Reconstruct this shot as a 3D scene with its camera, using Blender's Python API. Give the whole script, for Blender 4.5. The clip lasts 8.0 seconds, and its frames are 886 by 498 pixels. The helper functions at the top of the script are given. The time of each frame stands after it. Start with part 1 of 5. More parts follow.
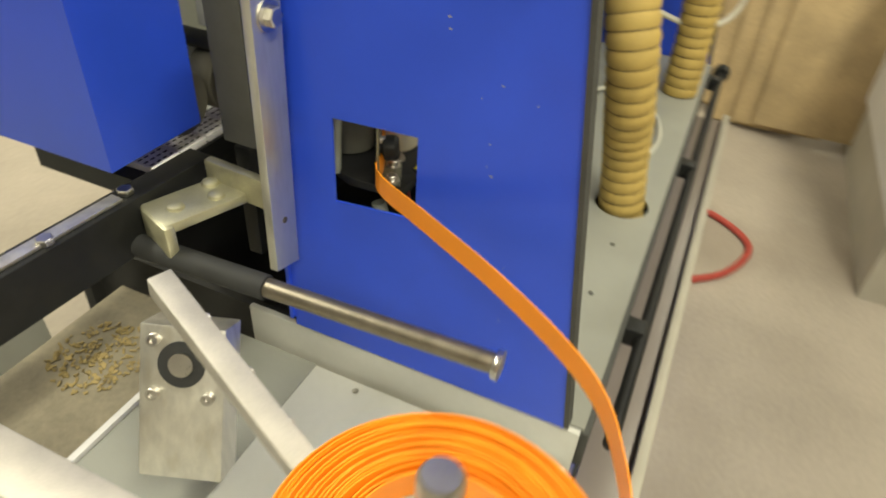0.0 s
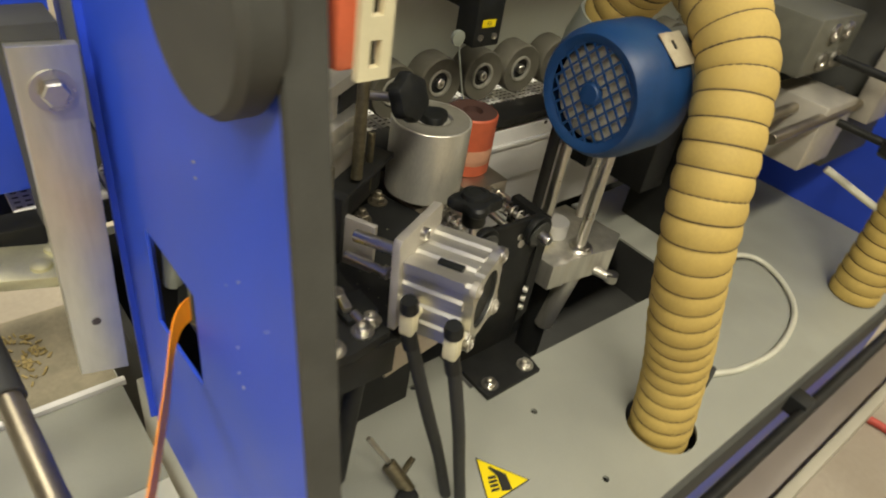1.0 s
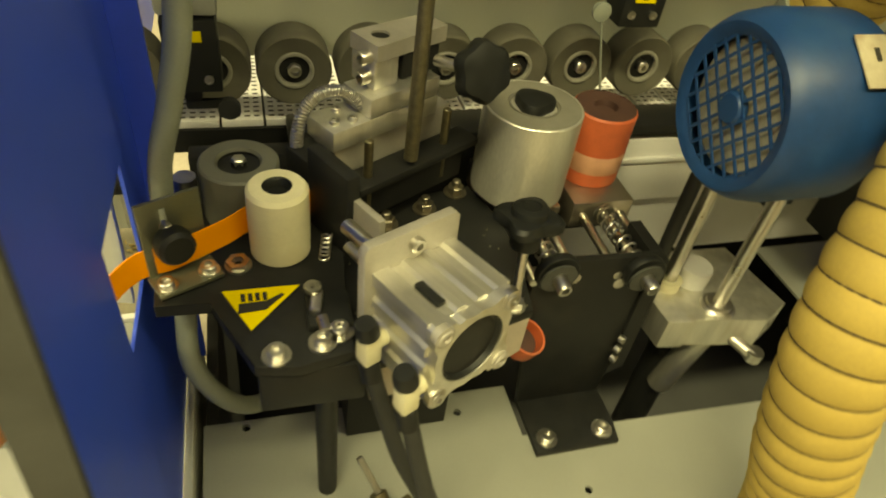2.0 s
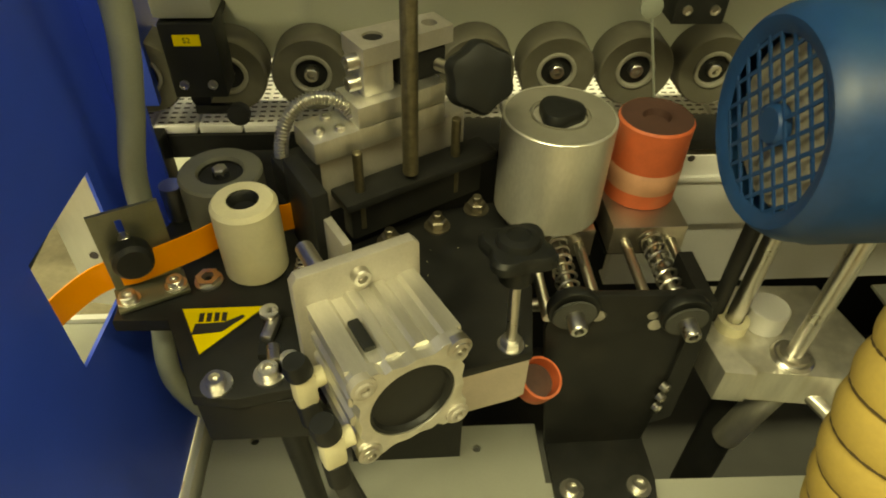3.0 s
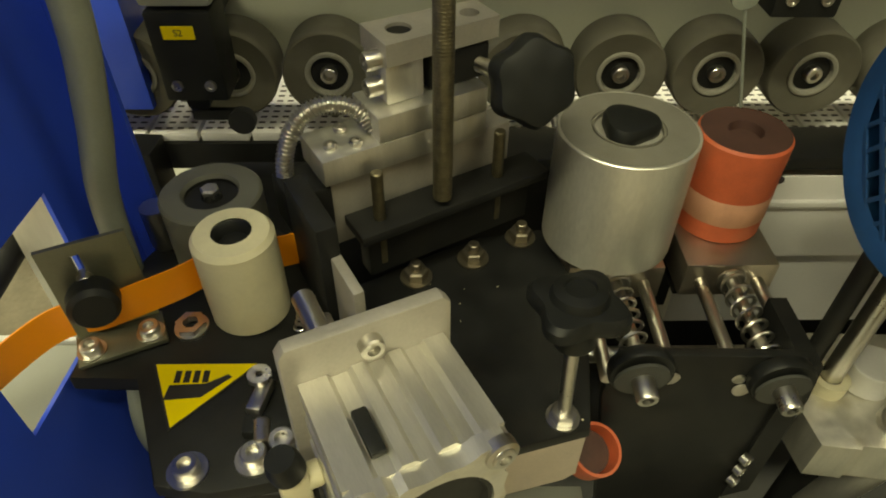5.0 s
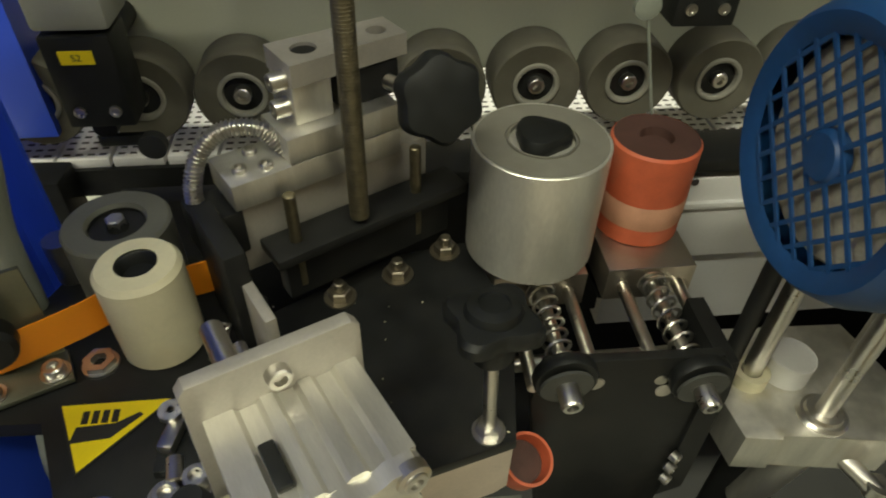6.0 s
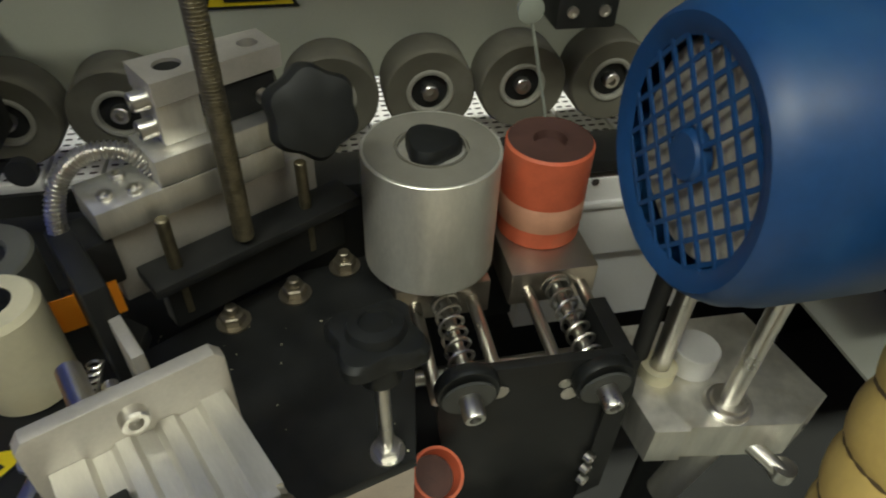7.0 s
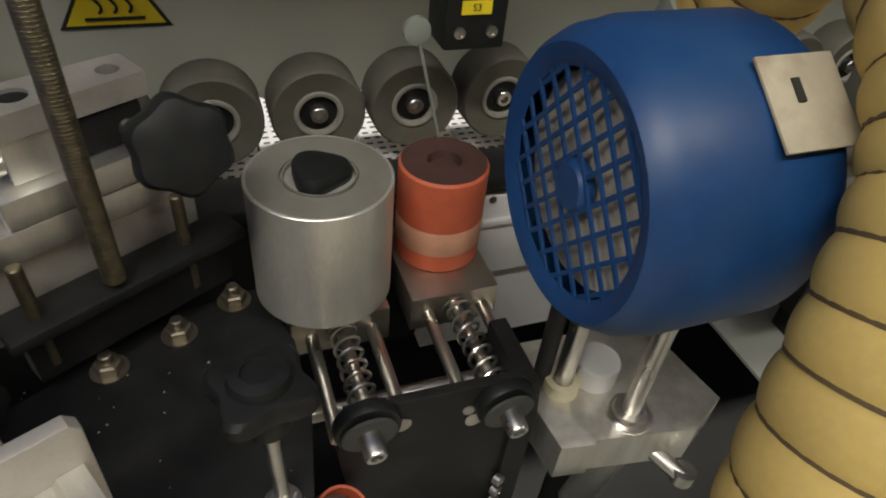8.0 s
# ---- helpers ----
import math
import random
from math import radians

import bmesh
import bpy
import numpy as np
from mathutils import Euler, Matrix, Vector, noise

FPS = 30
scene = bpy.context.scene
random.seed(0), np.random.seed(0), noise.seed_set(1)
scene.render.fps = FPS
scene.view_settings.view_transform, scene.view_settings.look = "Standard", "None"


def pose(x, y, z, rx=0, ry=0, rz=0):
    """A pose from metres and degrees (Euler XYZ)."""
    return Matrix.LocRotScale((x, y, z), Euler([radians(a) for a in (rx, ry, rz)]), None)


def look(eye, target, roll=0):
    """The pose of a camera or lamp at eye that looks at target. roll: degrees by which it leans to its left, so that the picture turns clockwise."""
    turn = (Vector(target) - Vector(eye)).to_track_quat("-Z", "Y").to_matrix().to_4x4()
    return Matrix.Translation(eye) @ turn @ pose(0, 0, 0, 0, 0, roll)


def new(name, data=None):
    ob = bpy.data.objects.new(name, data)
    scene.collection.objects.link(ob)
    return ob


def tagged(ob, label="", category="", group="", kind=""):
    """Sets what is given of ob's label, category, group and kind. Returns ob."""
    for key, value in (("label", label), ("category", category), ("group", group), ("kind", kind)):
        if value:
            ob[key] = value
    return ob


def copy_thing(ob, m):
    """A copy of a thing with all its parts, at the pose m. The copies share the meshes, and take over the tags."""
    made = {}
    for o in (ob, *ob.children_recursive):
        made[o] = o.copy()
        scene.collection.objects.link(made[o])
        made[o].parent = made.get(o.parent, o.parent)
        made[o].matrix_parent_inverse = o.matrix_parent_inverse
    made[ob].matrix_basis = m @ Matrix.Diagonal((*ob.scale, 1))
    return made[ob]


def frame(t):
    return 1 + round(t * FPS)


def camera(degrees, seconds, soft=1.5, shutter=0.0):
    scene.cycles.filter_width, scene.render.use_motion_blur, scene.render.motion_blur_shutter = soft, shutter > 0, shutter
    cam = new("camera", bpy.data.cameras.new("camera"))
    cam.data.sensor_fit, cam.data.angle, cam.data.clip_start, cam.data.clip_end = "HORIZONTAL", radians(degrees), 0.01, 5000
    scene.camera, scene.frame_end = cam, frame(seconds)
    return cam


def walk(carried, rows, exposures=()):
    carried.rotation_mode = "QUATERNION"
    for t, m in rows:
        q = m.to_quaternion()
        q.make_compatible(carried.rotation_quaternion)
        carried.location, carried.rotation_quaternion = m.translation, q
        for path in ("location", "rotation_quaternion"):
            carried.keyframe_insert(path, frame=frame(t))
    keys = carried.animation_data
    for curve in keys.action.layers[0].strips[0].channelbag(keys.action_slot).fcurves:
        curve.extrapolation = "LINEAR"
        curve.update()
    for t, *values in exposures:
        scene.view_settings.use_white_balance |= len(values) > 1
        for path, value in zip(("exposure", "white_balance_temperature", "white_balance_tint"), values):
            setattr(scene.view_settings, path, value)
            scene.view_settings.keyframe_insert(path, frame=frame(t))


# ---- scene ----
cam = camera(68.2, 8.0, 1.9, 0.35)
PATH = [
    (0, (-0.605, -0.48, 1.308), (0.862, 0.11, 0.084), 4.3),
    (0.2, (-0.527, -0.515, 1.31), (0.842, 0.266, 0.079), 6.9),
    (0.5, (-0.436, -0.568, 1.326), (0.863, 0.358, 0.12), 7.8),
    (1, (-0.237, -0.584, 1.327), (0.896, 0.557, 0.137), 10.3),
    (1.5, (-0.165, -0.576, 1.322), (0.74, 0.618, -0.004), 12.7),
    (2, (-0.039, -0.56, 1.292), (0.482, 0.843, -0.034), 8.9),
    (2.2, (0.002, -0.548, 1.289), (0.432, 0.891, -0.032), 9.1),
    (3.3, (0.096, -0.518, 1.271), (0.117, 0.949, -0.088), 0.4),
    (3.5, (0.111, -0.511, 1.267), (0.075, 0.965, -0.082), 0.6),
    (4, (0.097, -0.466, 1.242), (0.012, 0.977, -0.141), -2.4),
    (4.2, (0.081, -0.448, 1.231), (0.01, 1.017, -0.129), -2.8),
    (5.3, (0.076, -0.44, 1.24), (0.141, 1.028, -0.117), 1.3),
    (5.5, (0.082, -0.443, 1.247), (0.165, 1.031, -0.102), 1.1),
    (6, (0.095, -0.436, 1.237), (0.276, 1.039, -0.101), 1.5),
    (6.5, (0.113, -0.433, 1.238), (0.354, 1.041, -0.093), 1.7),
    (7, (0.127, -0.43, 1.235), (0.478, 1.028, -0.088), 2.5),
    (7.5, (0.138, -0.426, 1.237), (0.633, 1.012, -0.062), 4.7),
    (8, (0.143, -0.415, 1.238), (0.748, 0.983, -0.058), 6.4),
]
LIGHTING = [(0.0, 0.02, 7200, 3), (0.9, 0.0, 7300, 7), (1.5, 0.1, 8900, -9), (2.0, 0.26, 13500, -15), (3.5, -0.08, 12300, -17), (4.2, -0.24, 11300, -15), (5.5, -0.18, 7700, -6), (6.5, -0.25, 6800, -1), (7.5, -0.29, 6150, 5), (8.0, -0.31, 6350, 12)]
walk(cam, [(t, look(eye, target, roll)) for t, eye, target, roll in PATH], LIGHTING)

# ---- light ----
world = bpy.data.worlds.new("hall")
scene.world = world
world.use_nodes = True
wn = world.node_tree.nodes["Background"]
wn.inputs[0].default_value = (0.75, 0.8, 0.85, 1)
wn.inputs[1].default_value = 0.05


def hall_lamp(x, y, power, colour=(1.0, 0.97, 0.86)):
    lamp = bpy.data.lights.new("tube_light", "AREA")
    lamp.shape, lamp.size, lamp.size_y, lamp.energy, lamp.color = "RECTANGLE", 1.5, 0.25, power, colour
    new("tube_light", lamp).matrix_world = pose(x, y, 3.56, 0, 0, 0)


for lx, ly, lp in ((-0.9, -1.6, 85), (0.9, -1.6, 30), (-2.9, -1.6, 70), (-0.9, 1.6, 80), (0.9, 1.6, 65), (3.2, -1.6, 16), (5.5, -1.6, 36), (3.2, 1.6, 12)):
    hall_lamp(lx, ly, lp)


# ---- materials ----
def mat(name, colour, rough=0.5, metal=0.0, vary=0.15, scale=60.0, bump=0.05, fine=600.0, dirt=None, stretch=None, coat=0.0, spec=0.5):
    """A surface with grain and larger blotches; dirt: colour of worn or dusty spots."""
    m = bpy.data.materials.new(name)
    m.use_nodes = True
    nt = m.node_tree
    b = nt.nodes["Principled BSDF"]
    b.inputs["Metallic"].default_value = metal
    b.inputs["Coat Weight"].default_value = coat
    b.inputs["Specular IOR Level"].default_value = spec
    tc = nt.nodes.new("ShaderNodeTexCoord")
    mp = nt.nodes.new("ShaderNodeMapping")
    nt.links.new(tc.outputs["Object"], mp.inputs[0])
    if stretch:
        mp.inputs["Scale"].default_value = stretch
    big = nt.nodes.new("ShaderNodeTexNoise")
    big.inputs["Scale"].default_value, big.inputs["Detail"].default_value = scale, 6
    small = nt.nodes.new("ShaderNodeTexNoise")
    small.inputs["Scale"].default_value, small.inputs["Detail"].default_value = fine, 3
    nt.links.new(mp.outputs[0], big.inputs[0])
    nt.links.new(mp.outputs[0], small.inputs[0])
    add = nt.nodes.new("ShaderNodeMath")
    add.operation = "MULTIPLY_ADD"
    add.inputs[1].default_value = 0.35
    nt.links.new(small.outputs[0], add.inputs[0])
    nt.links.new(big.outputs[0], add.inputs[2])
    ramp = nt.nodes.new("ShaderNodeValToRGB")
    ramp.color_ramp.elements[0].position, ramp.color_ramp.elements[1].position = 0.42, 0.92
    lo = [c * (1 - vary) for c in colour]
    hi = [min(1, c * (1 + vary)) for c in colour]
    ramp.color_ramp.elements[0].color, ramp.color_ramp.elements[1].color = (*lo, 1), (*hi, 1)
    nt.links.new(add.outputs[0], ramp.inputs[0])
    out = ramp.outputs[0]
    if dirt:
        spot = nt.nodes.new("ShaderNodeTexNoise")
        spot.inputs["Scale"].default_value, spot.inputs["Detail"].default_value = scale * 0.4, 8
        nt.links.new(mp.outputs[0], spot.inputs[0])
        r2 = nt.nodes.new("ShaderNodeValToRGB")
        r2.color_ramp.elements[0].position, r2.color_ramp.elements[1].position = 0.55, 0.75
        nt.links.new(spot.outputs[0], r2.inputs[0])
        mix = nt.nodes.new("ShaderNodeMix")
        mix.data_type = "RGBA"
        nt.links.new(r2.outputs[0], mix.inputs[0])
        nt.links.new(out, mix.inputs[6])
        mix.inputs[7].default_value = (*dirt, 1)
        out = mix.outputs[2]
    nt.links.new(out, b.inputs["Base Color"])
    rr = nt.nodes.new("ShaderNodeMapRange")
    rr.inputs[3].default_value, rr.inputs[4].default_value = max(0.04, rough - 0.12), min(1, rough + 0.12)
    nt.links.new(add.outputs[0], rr.inputs[0])
    nt.links.new(rr.outputs[0], b.inputs["Roughness"])
    if bump:
        bp = nt.nodes.new("ShaderNodeBump")
        bp.inputs["Strength"].default_value, bp.inputs["Distance"].default_value = bump, 0.001
        nt.links.new(add.outputs[0], bp.inputs["Height"])
        nt.links.new(bp.outputs[0], b.inputs["Normal"])
    return m


CONCRETE = mat("concrete", (0.4, 0.35, 0.29), 0.7, scale=2.2, fine=60, vary=0.2, dirt=(0.29, 0.24, 0.19))
PLASTER = mat("plaster", (0.62, 0.6, 0.54), 0.8, scale=1.5, fine=40)
BLUE = mat("blue_paint", (0.024, 0.085, 0.72), 0.36, scale=8, fine=900, vary=0.1, bump=0.12)
BLUE_MOTOR = mat("blue_motor_paint", (0.0058, 0.043, 0.145), 0.42, scale=30, fine=300, vary=0.2, bump=0.04, dirt=(0.02, 0.07, 0.16))
GREY_PAINT = mat("grey_paint", (0.31, 0.315, 0.28), 0.45, scale=9, fine=700, vary=0.08, bump=0.08, dirt=(0.25, 0.25, 0.215))
PALE_PAINT = mat("pale_paint", (0.62, 0.63, 0.52), 0.4, scale=7, fine=500, vary=0.07, bump=0.06)
WHITE_PAINT = mat("white_paint", (0.72, 0.71, 0.7), 0.4, scale=10, fine=400, vary=0.06)
PAD = mat("pad_plastic", (0.85, 0.83, 0.82), 0.5, scale=60, fine=600, vary=0.08)
HOLE = mat("dark_hole", (0.06, 0.05, 0.05), 0.9)
ALU = mat("brushed_aluminium", (0.64, 0.63, 0.58), 0.36, 0.85, scale=40, fine=500, vary=0.07, bump=0.03, stretch=(4, 4, 1), dirt=(0.56, 0.55, 0.5))
ALU_PLAIN = mat("milled_aluminium", (0.72, 0.7, 0.64), 0.36, 0.88, scale=35, fine=500, vary=0.14, bump=0.06, stretch=(3, 3, 0.5), dirt=(0.6, 0.56, 0.46))
ALU_DULL = mat("dull_aluminium", (0.5, 0.47, 0.42), 0.5, 0.6, scale=30, fine=500, vary=0.15)
STEEL = mat("bright_steel", (0.6, 0.58, 0.54), 0.27, 1.0, scale=60, fine=900, vary=0.1, bump=0.003)
ROD = mat("oily_threaded_steel", (0.2, 0.175, 0.115), 0.4, 0.9, scale=200, fine=1500, vary=0.25, bump=0.4)
BLACK_STEEL = mat("blackened_steel", (0.014, 0.0145, 0.0145), 0.45, 0.0, scale=60, fine=900, vary=0.3, bump=0.05, dirt=(0.021, 0.02, 0.018), spec=0.28)
BLACK_PLASTIC = mat("black_plastic", (0.011, 0.012, 0.012), 0.45, spec=0.35, scale=80, fine=900, vary=0.2)
BLACK_RUBBER = mat("black_rubber", (0.025, 0.026, 0.026), 0.65, scale=80, fine=600, vary=0.2)
GASKET = mat("grey_rubber_edge", (0.055, 0.056, 0.052), 0.7, scale=40, fine=500, vary=0.2)
TYRE = mat("taupe_rubber", (0.10, 0.093, 0.07), 0.7, scale=60, fine=700, vary=0.12, dirt=(0.15, 0.14, 0.11))
TYRE_RING = mat("grey_ring", (0.27, 0.26, 0.22), 0.55, scale=80, vary=0.1)
CREAM = mat("cream_plastic", (0.66, 0.61, 0.43), 0.5, scale=40, fine=400, vary=0.08, dirt=(0.6, 0.52, 0.33))
GREY_PLASTIC = mat("grey_green_plastic", (0.12, 0.12, 0.1), 0.5, scale=50, vary=0.12)
RED = mat("red_rubber", (0.62, 0.13, 0.06), 0.55, scale=60, fine=500, vary=0.12, dirt=(0.5, 0.16, 0.09))
RED_PALE = mat("worn_pale_rubber", (0.66, 0.34, 0.22), 0.6, scale=60, vary=0.1)
ROLLER_TOP = mat("dark_brown_rubber", (0.075, 0.035, 0.028), 0.6, scale=60, vary=0.3)
ORANGE = mat("orange_edge_band", (0.93, 0.31, 0.02), 0.4, scale=20, vary=0.06, bump=0.02)
HOSE = mat("yellow_hose_fabric", (0.51, 0.365, 0.11), 0.7, scale=18, fine=300, vary=0.14, bump=0.15, dirt=(0.5, 0.35, 0.1))
TAN = mat("stained_tan_plate", (0.42, 0.37, 0.27), 0.6, scale=60, fine=400, vary=0.12, dirt=(0.22, 0.15, 0.09))
HOSE_WIRE = mat("dark_hose_seam", (0.09, 0.06, 0.025), 0.7, scale=60)
YELLOW = mat("yellow_sign", (0.85, 0.66, 0.02), 0.4, scale=40, vary=0.05)
INK = mat("black_ink", (0.02, 0.02, 0.018), 0.5)
GREY_TUBE = mat("grey_pvc", (0.26, 0.28, 0.24), 0.4, scale=30, vary=0.12)
CLEAR_TUBE = mat("milky_tube", (0.55, 0.54, 0.46), 0.35, scale=40, vary=0.1)
RED_HOSE = mat("red_air_hose", (0.42, 0.06, 0.045), 0.5, scale=30, vary=0.15)
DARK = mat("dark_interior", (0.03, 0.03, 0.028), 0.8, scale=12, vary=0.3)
STEEL_BLOCK = mat("ground_steel", (0.5, 0.45, 0.38), 0.3, 0.95, scale=30, fine=600, vary=0.12, bump=0.03)
STEEL_DARK = mat("oiled_steel", (0.26, 0.23, 0.18), 0.35, 0.9, scale=60, fine=900, vary=0.2)
FAN = mat("dusty_fan", (0.36, 0.33, 0.27), 0.7, scale=70, vary=0.3, dirt=(0.12, 0.12, 0.12))
LEDGE = mat("brown_reflecting_ledge", (0.2, 0.17, 0.15), 0.3, scale=8, vary=0.12)
BEIGE = mat("beige_metal", (0.42, 0.39, 0.32), 0.5, scale=8, vary=0.12)
WOOD = mat("raw_board", (0.44, 0.33, 0.18), 0.7, scale=6, fine=80, vary=0.25)
SAWDUST = mat("sawdust", (0.3, 0.23, 0.1), 0.95, scale=80, vary=0.35, bump=0.6)
CAST = mat("yellowed_cast_metal", (0.52, 0.5, 0.34), 0.35, 0.6, scale=40, fine=400, vary=0.15, bump=0.1)
SHEET = mat("coated_table_sheet", (0.55, 0.55, 0.51), 0.4, scale=5, fine=100, vary=0.06)
LAMP = bpy.data.materials.new("lamp_tube")
LAMP.use_nodes = True
LAMP.node_tree.nodes["Principled BSDF"].inputs["Emission Color"].default_value = (1, 0.97, 0.88, 1)
LAMP.node_tree.nodes["Principled BSDF"].inputs["Emission Strength"].default_value = 3.0


# ---- mesh helpers ----
def box(bm, c, s, rz=0.0, bevel=0.0, m=None):
    """A box at c of size s, turned by rz degrees, or placed by m."""
    mm = (m @ Matrix.Translation(c) if m else Matrix.Translation(c) @ Matrix.Rotation(radians(rz), 4, "Z")) @ Matrix.Diagonal((*s, 1))
    r = bmesh.ops.create_cube(bm, size=1, matrix=mm)
    if bevel:
        edges = list({e for v in r["verts"] for e in v.link_edges})
        bmesh.ops.bevel(bm, geom=edges, offset=bevel, segments=2, affect="EDGES", profile=0.5)
    return bm


def lathe(bm, profile, p=(0, 0, 0), d=(0, 0, 1), seg=32):
    """Turns (radius, height) pairs about the axis d through p."""
    q = Vector(d).normalized().to_track_quat("Z", "Y").to_matrix().to_4x4()
    mm = Matrix.Translation(p) @ q
    rings = []
    for r, z in profile:
        if r < 1e-6:
            rings.append([bm.verts.new(mm @ Vector((0, 0, z)))])
        else:
            rings.append([bm.verts.new(mm @ Vector((r * math.cos(2 * math.pi * i / seg), r * math.sin(2 * math.pi * i / seg), z))) for i in range(seg)])
    for a, b in zip(rings, rings[1:]):
        for i in range(seg):
            j = (i + 1) % seg
            if len(a) == 1 and len(b) == 1:
                continue
            if len(a) == 1:
                bm.faces.new((a[0], b[j], b[i]))
            elif len(b) == 1:
                bm.faces.new((a[i], a[j], b[0]))
            else:
                bm.faces.new((a[i], a[j], b[j], b[i]))
    return bm


def rod(bm, p0, p1, r, seg=16, bev=0.0008):
    """A round bar from p0 to p1 with chamfered ends."""
    v = Vector(p1) - Vector(p0)
    n = v.length
    return lathe(bm, [(0, 0), (r - bev, 0), (r, bev), (r, n - bev), (r - bev, n), (0, n)], p0, v, seg)


def curve_points(pts, n):
    """Points along a smooth line through pts."""
    pts = [Vector(p) for p in pts]
    ext = [2 * pts[0] - pts[1], *pts, 2 * pts[-1] - pts[-2]]
    out = []
    per = max(2, n // (len(pts) - 1))
    for i in range(1, len(ext) - 2):
        a, b, c, d = ext[i - 1:i + 3]
        for k in range(per):
            t = k / per
            out.append(0.5 * (2 * b + (c - a) * t + (2 * a - 5 * b + 4 * c - d) * t * t + (3 * b - a - 3 * c + d) * t ** 3))
    out.append(pts[-1])
    return out


def sweep(bm, pts, radius, seg=12, cap=True):
    """A tube along pts; radius: a number or one for each point."""
    rs = radius if isinstance(radius, (list, tuple)) else [radius] * len(pts)
    up = None
    rings = []
    for i, p in enumerate(pts):
        d = (pts[min(i + 1, len(pts) - 1)] - pts[max(i - 1, 0)]).normalized()
        if up is None:
            up = d.orthogonal().normalized()
        up = (up - d * up.dot(d)).normalized()
        side = d.cross(up)
        rings.append([bm.verts.new(p + rs[i] * (math.cos(2 * math.pi * k / seg) * up + math.sin(2 * math.pi * k / seg) * side)) for k in range(seg)])
    for a, b in zip(rings, rings[1:]):
        for k in range(seg):
            j = (k + 1) % seg
            bm.faces.new((a[k], a[j], b[j], b[k]))
    if cap:
        bm.faces.new(rings[0][::-1])
        bm.faces.new(rings[-1])
    return bm


def ribbon(bm, pts, height, thick=0.001, up=(0, 0, 1)):
    """A standing band of tape along pts."""
    up = Vector(up)
    rows = []
    for i, p in enumerate(pts):
        d = (pts[min(i + 1, len(pts) - 1)] - pts[max(i - 1, 0)]).normalized()
        n = d.cross(up).normalized() * thick / 2
        u = n.cross(d).normalized() * height / 2
        rows.append([bm.verts.new(p + a) for a in (n + u, -n + u, -n - u, n - u)])
    for a, b in zip(rows, rows[1:]):
        for k in range(4):
            j = (k + 1) % 4
            bm.faces.new((a[k], a[j], b[j], b[k]))
    bm.faces.new(rows[0][::-1])
    bm.faces.new(rows[-1])
    return bm


def prism(bm, poly, h0, h1, axis="z", m=None, bevel=0.0):
    """A flat outline poly raised from h0 to h1 along the axis."""
    def at(p, h):
        v = Vector((p[0], p[1], h)) if axis == "z" else Vector((h, p[0], p[1])) if axis == "x" else Vector((p[0], h, p[1]))
        return m @ v if m else v
    a = [bm.verts.new(at(p, h0)) for p in poly]
    b = [bm.verts.new(at(p, h1)) for p in poly]
    bot, top = bm.faces.new(a[::-1]), bm.faces.new(b)
    for i in range(len(poly)):
        j = (i + 1) % len(poly)
        bm.faces.new((a[i], a[j], b[j], b[i]))
    if bevel:
        bmesh.ops.bevel(bm, geom=list(top.edges) + list(bot.edges), offset=bevel, segments=2, affect="EDGES", profile=0.5)
    return bm


def hexagon(bm, p, d, r, h):
    return lathe(bm, [(0, 0), (r, 0), (r, h * 0.85), (r * 0.85, h), (0, h)], p, d, 6)


def socket_screw(bm, p, d, r, h):
    """A cylinder-head screw with its hexagon recess."""
    return lathe(bm, [(r, 0), (r, h * 0.88), (r * 0.88, h), (r * 0.55, h), (r * 0.5, h * 0.45), (0, h * 0.45)], p, d, 18)


def lobed(bm, p, d, r, h, lobes=7, depth=0.12, seg=56, dome=0.25):
    """A star-grip knob."""
    q = Vector(d).normalized().to_track_quat("Z", "Y").to_matrix().to_4x4()
    mm = Matrix.Translation(p) @ q
    rings = []
    for s, z in ((0.55, 0), (0.9, h * 0.08), (1.0, h * 0.25), (1.0, h * 0.7), (0.9, h * 0.93), (0.6, h * (1 + dome * 0.2)), (0.3, h * (1 + dome * 0.25))):
        rings.append([bm.verts.new(mm @ Vector((r * s * (1 - depth * (0.5 + 0.5 * math.cos(lobes * 2 * math.pi * i / seg)) * min(1, s)) * math.cos(2 * math.pi * i / seg),
                                                r * s * (1 - depth * (0.5 + 0.5 * math.cos(lobes * 2 * math.pi * i / seg)) * min(1, s)) * math.sin(2 * math.pi * i / seg), z))) for i in range(seg)])
    for a, b in zip(rings, rings[1:]):
        for i in range(seg):
            j = (i + 1) % seg
            bm.faces.new((a[i], a[j], b[j], b[i]))
    bm.faces.new(rings[0][::-1])
    bm.faces.new(rings[-1])
    return bm


ROOT = {}


def thing(name, at=(0, 0, 0), label="", category="", group="", kind="", m=None, move=(0, 0, 0)):
    """An Empty at the thing's base; its parts are given in world metres, or in its own when m is set."""
    ob = new(name)
    ob.empty_display_size = 0.02
    ob.matrix_basis = m if m else Matrix.Translation(Vector(at) + Vector(move))
    ROOT[ob.name] = Matrix() if m else Matrix.Translation([-c for c in at])
    return tagged(ob, label, category, group, kind)


def finish(bm, smooth=35):
    bmesh.ops.recalc_face_normals(bm, faces=bm.faces)
    for f in bm.faces:
        f.smooth = True
    lim = radians(smooth)
    for e in bm.edges:
        e.smooth = len(e.link_faces) == 2 and e.calc_face_angle(0) < lim


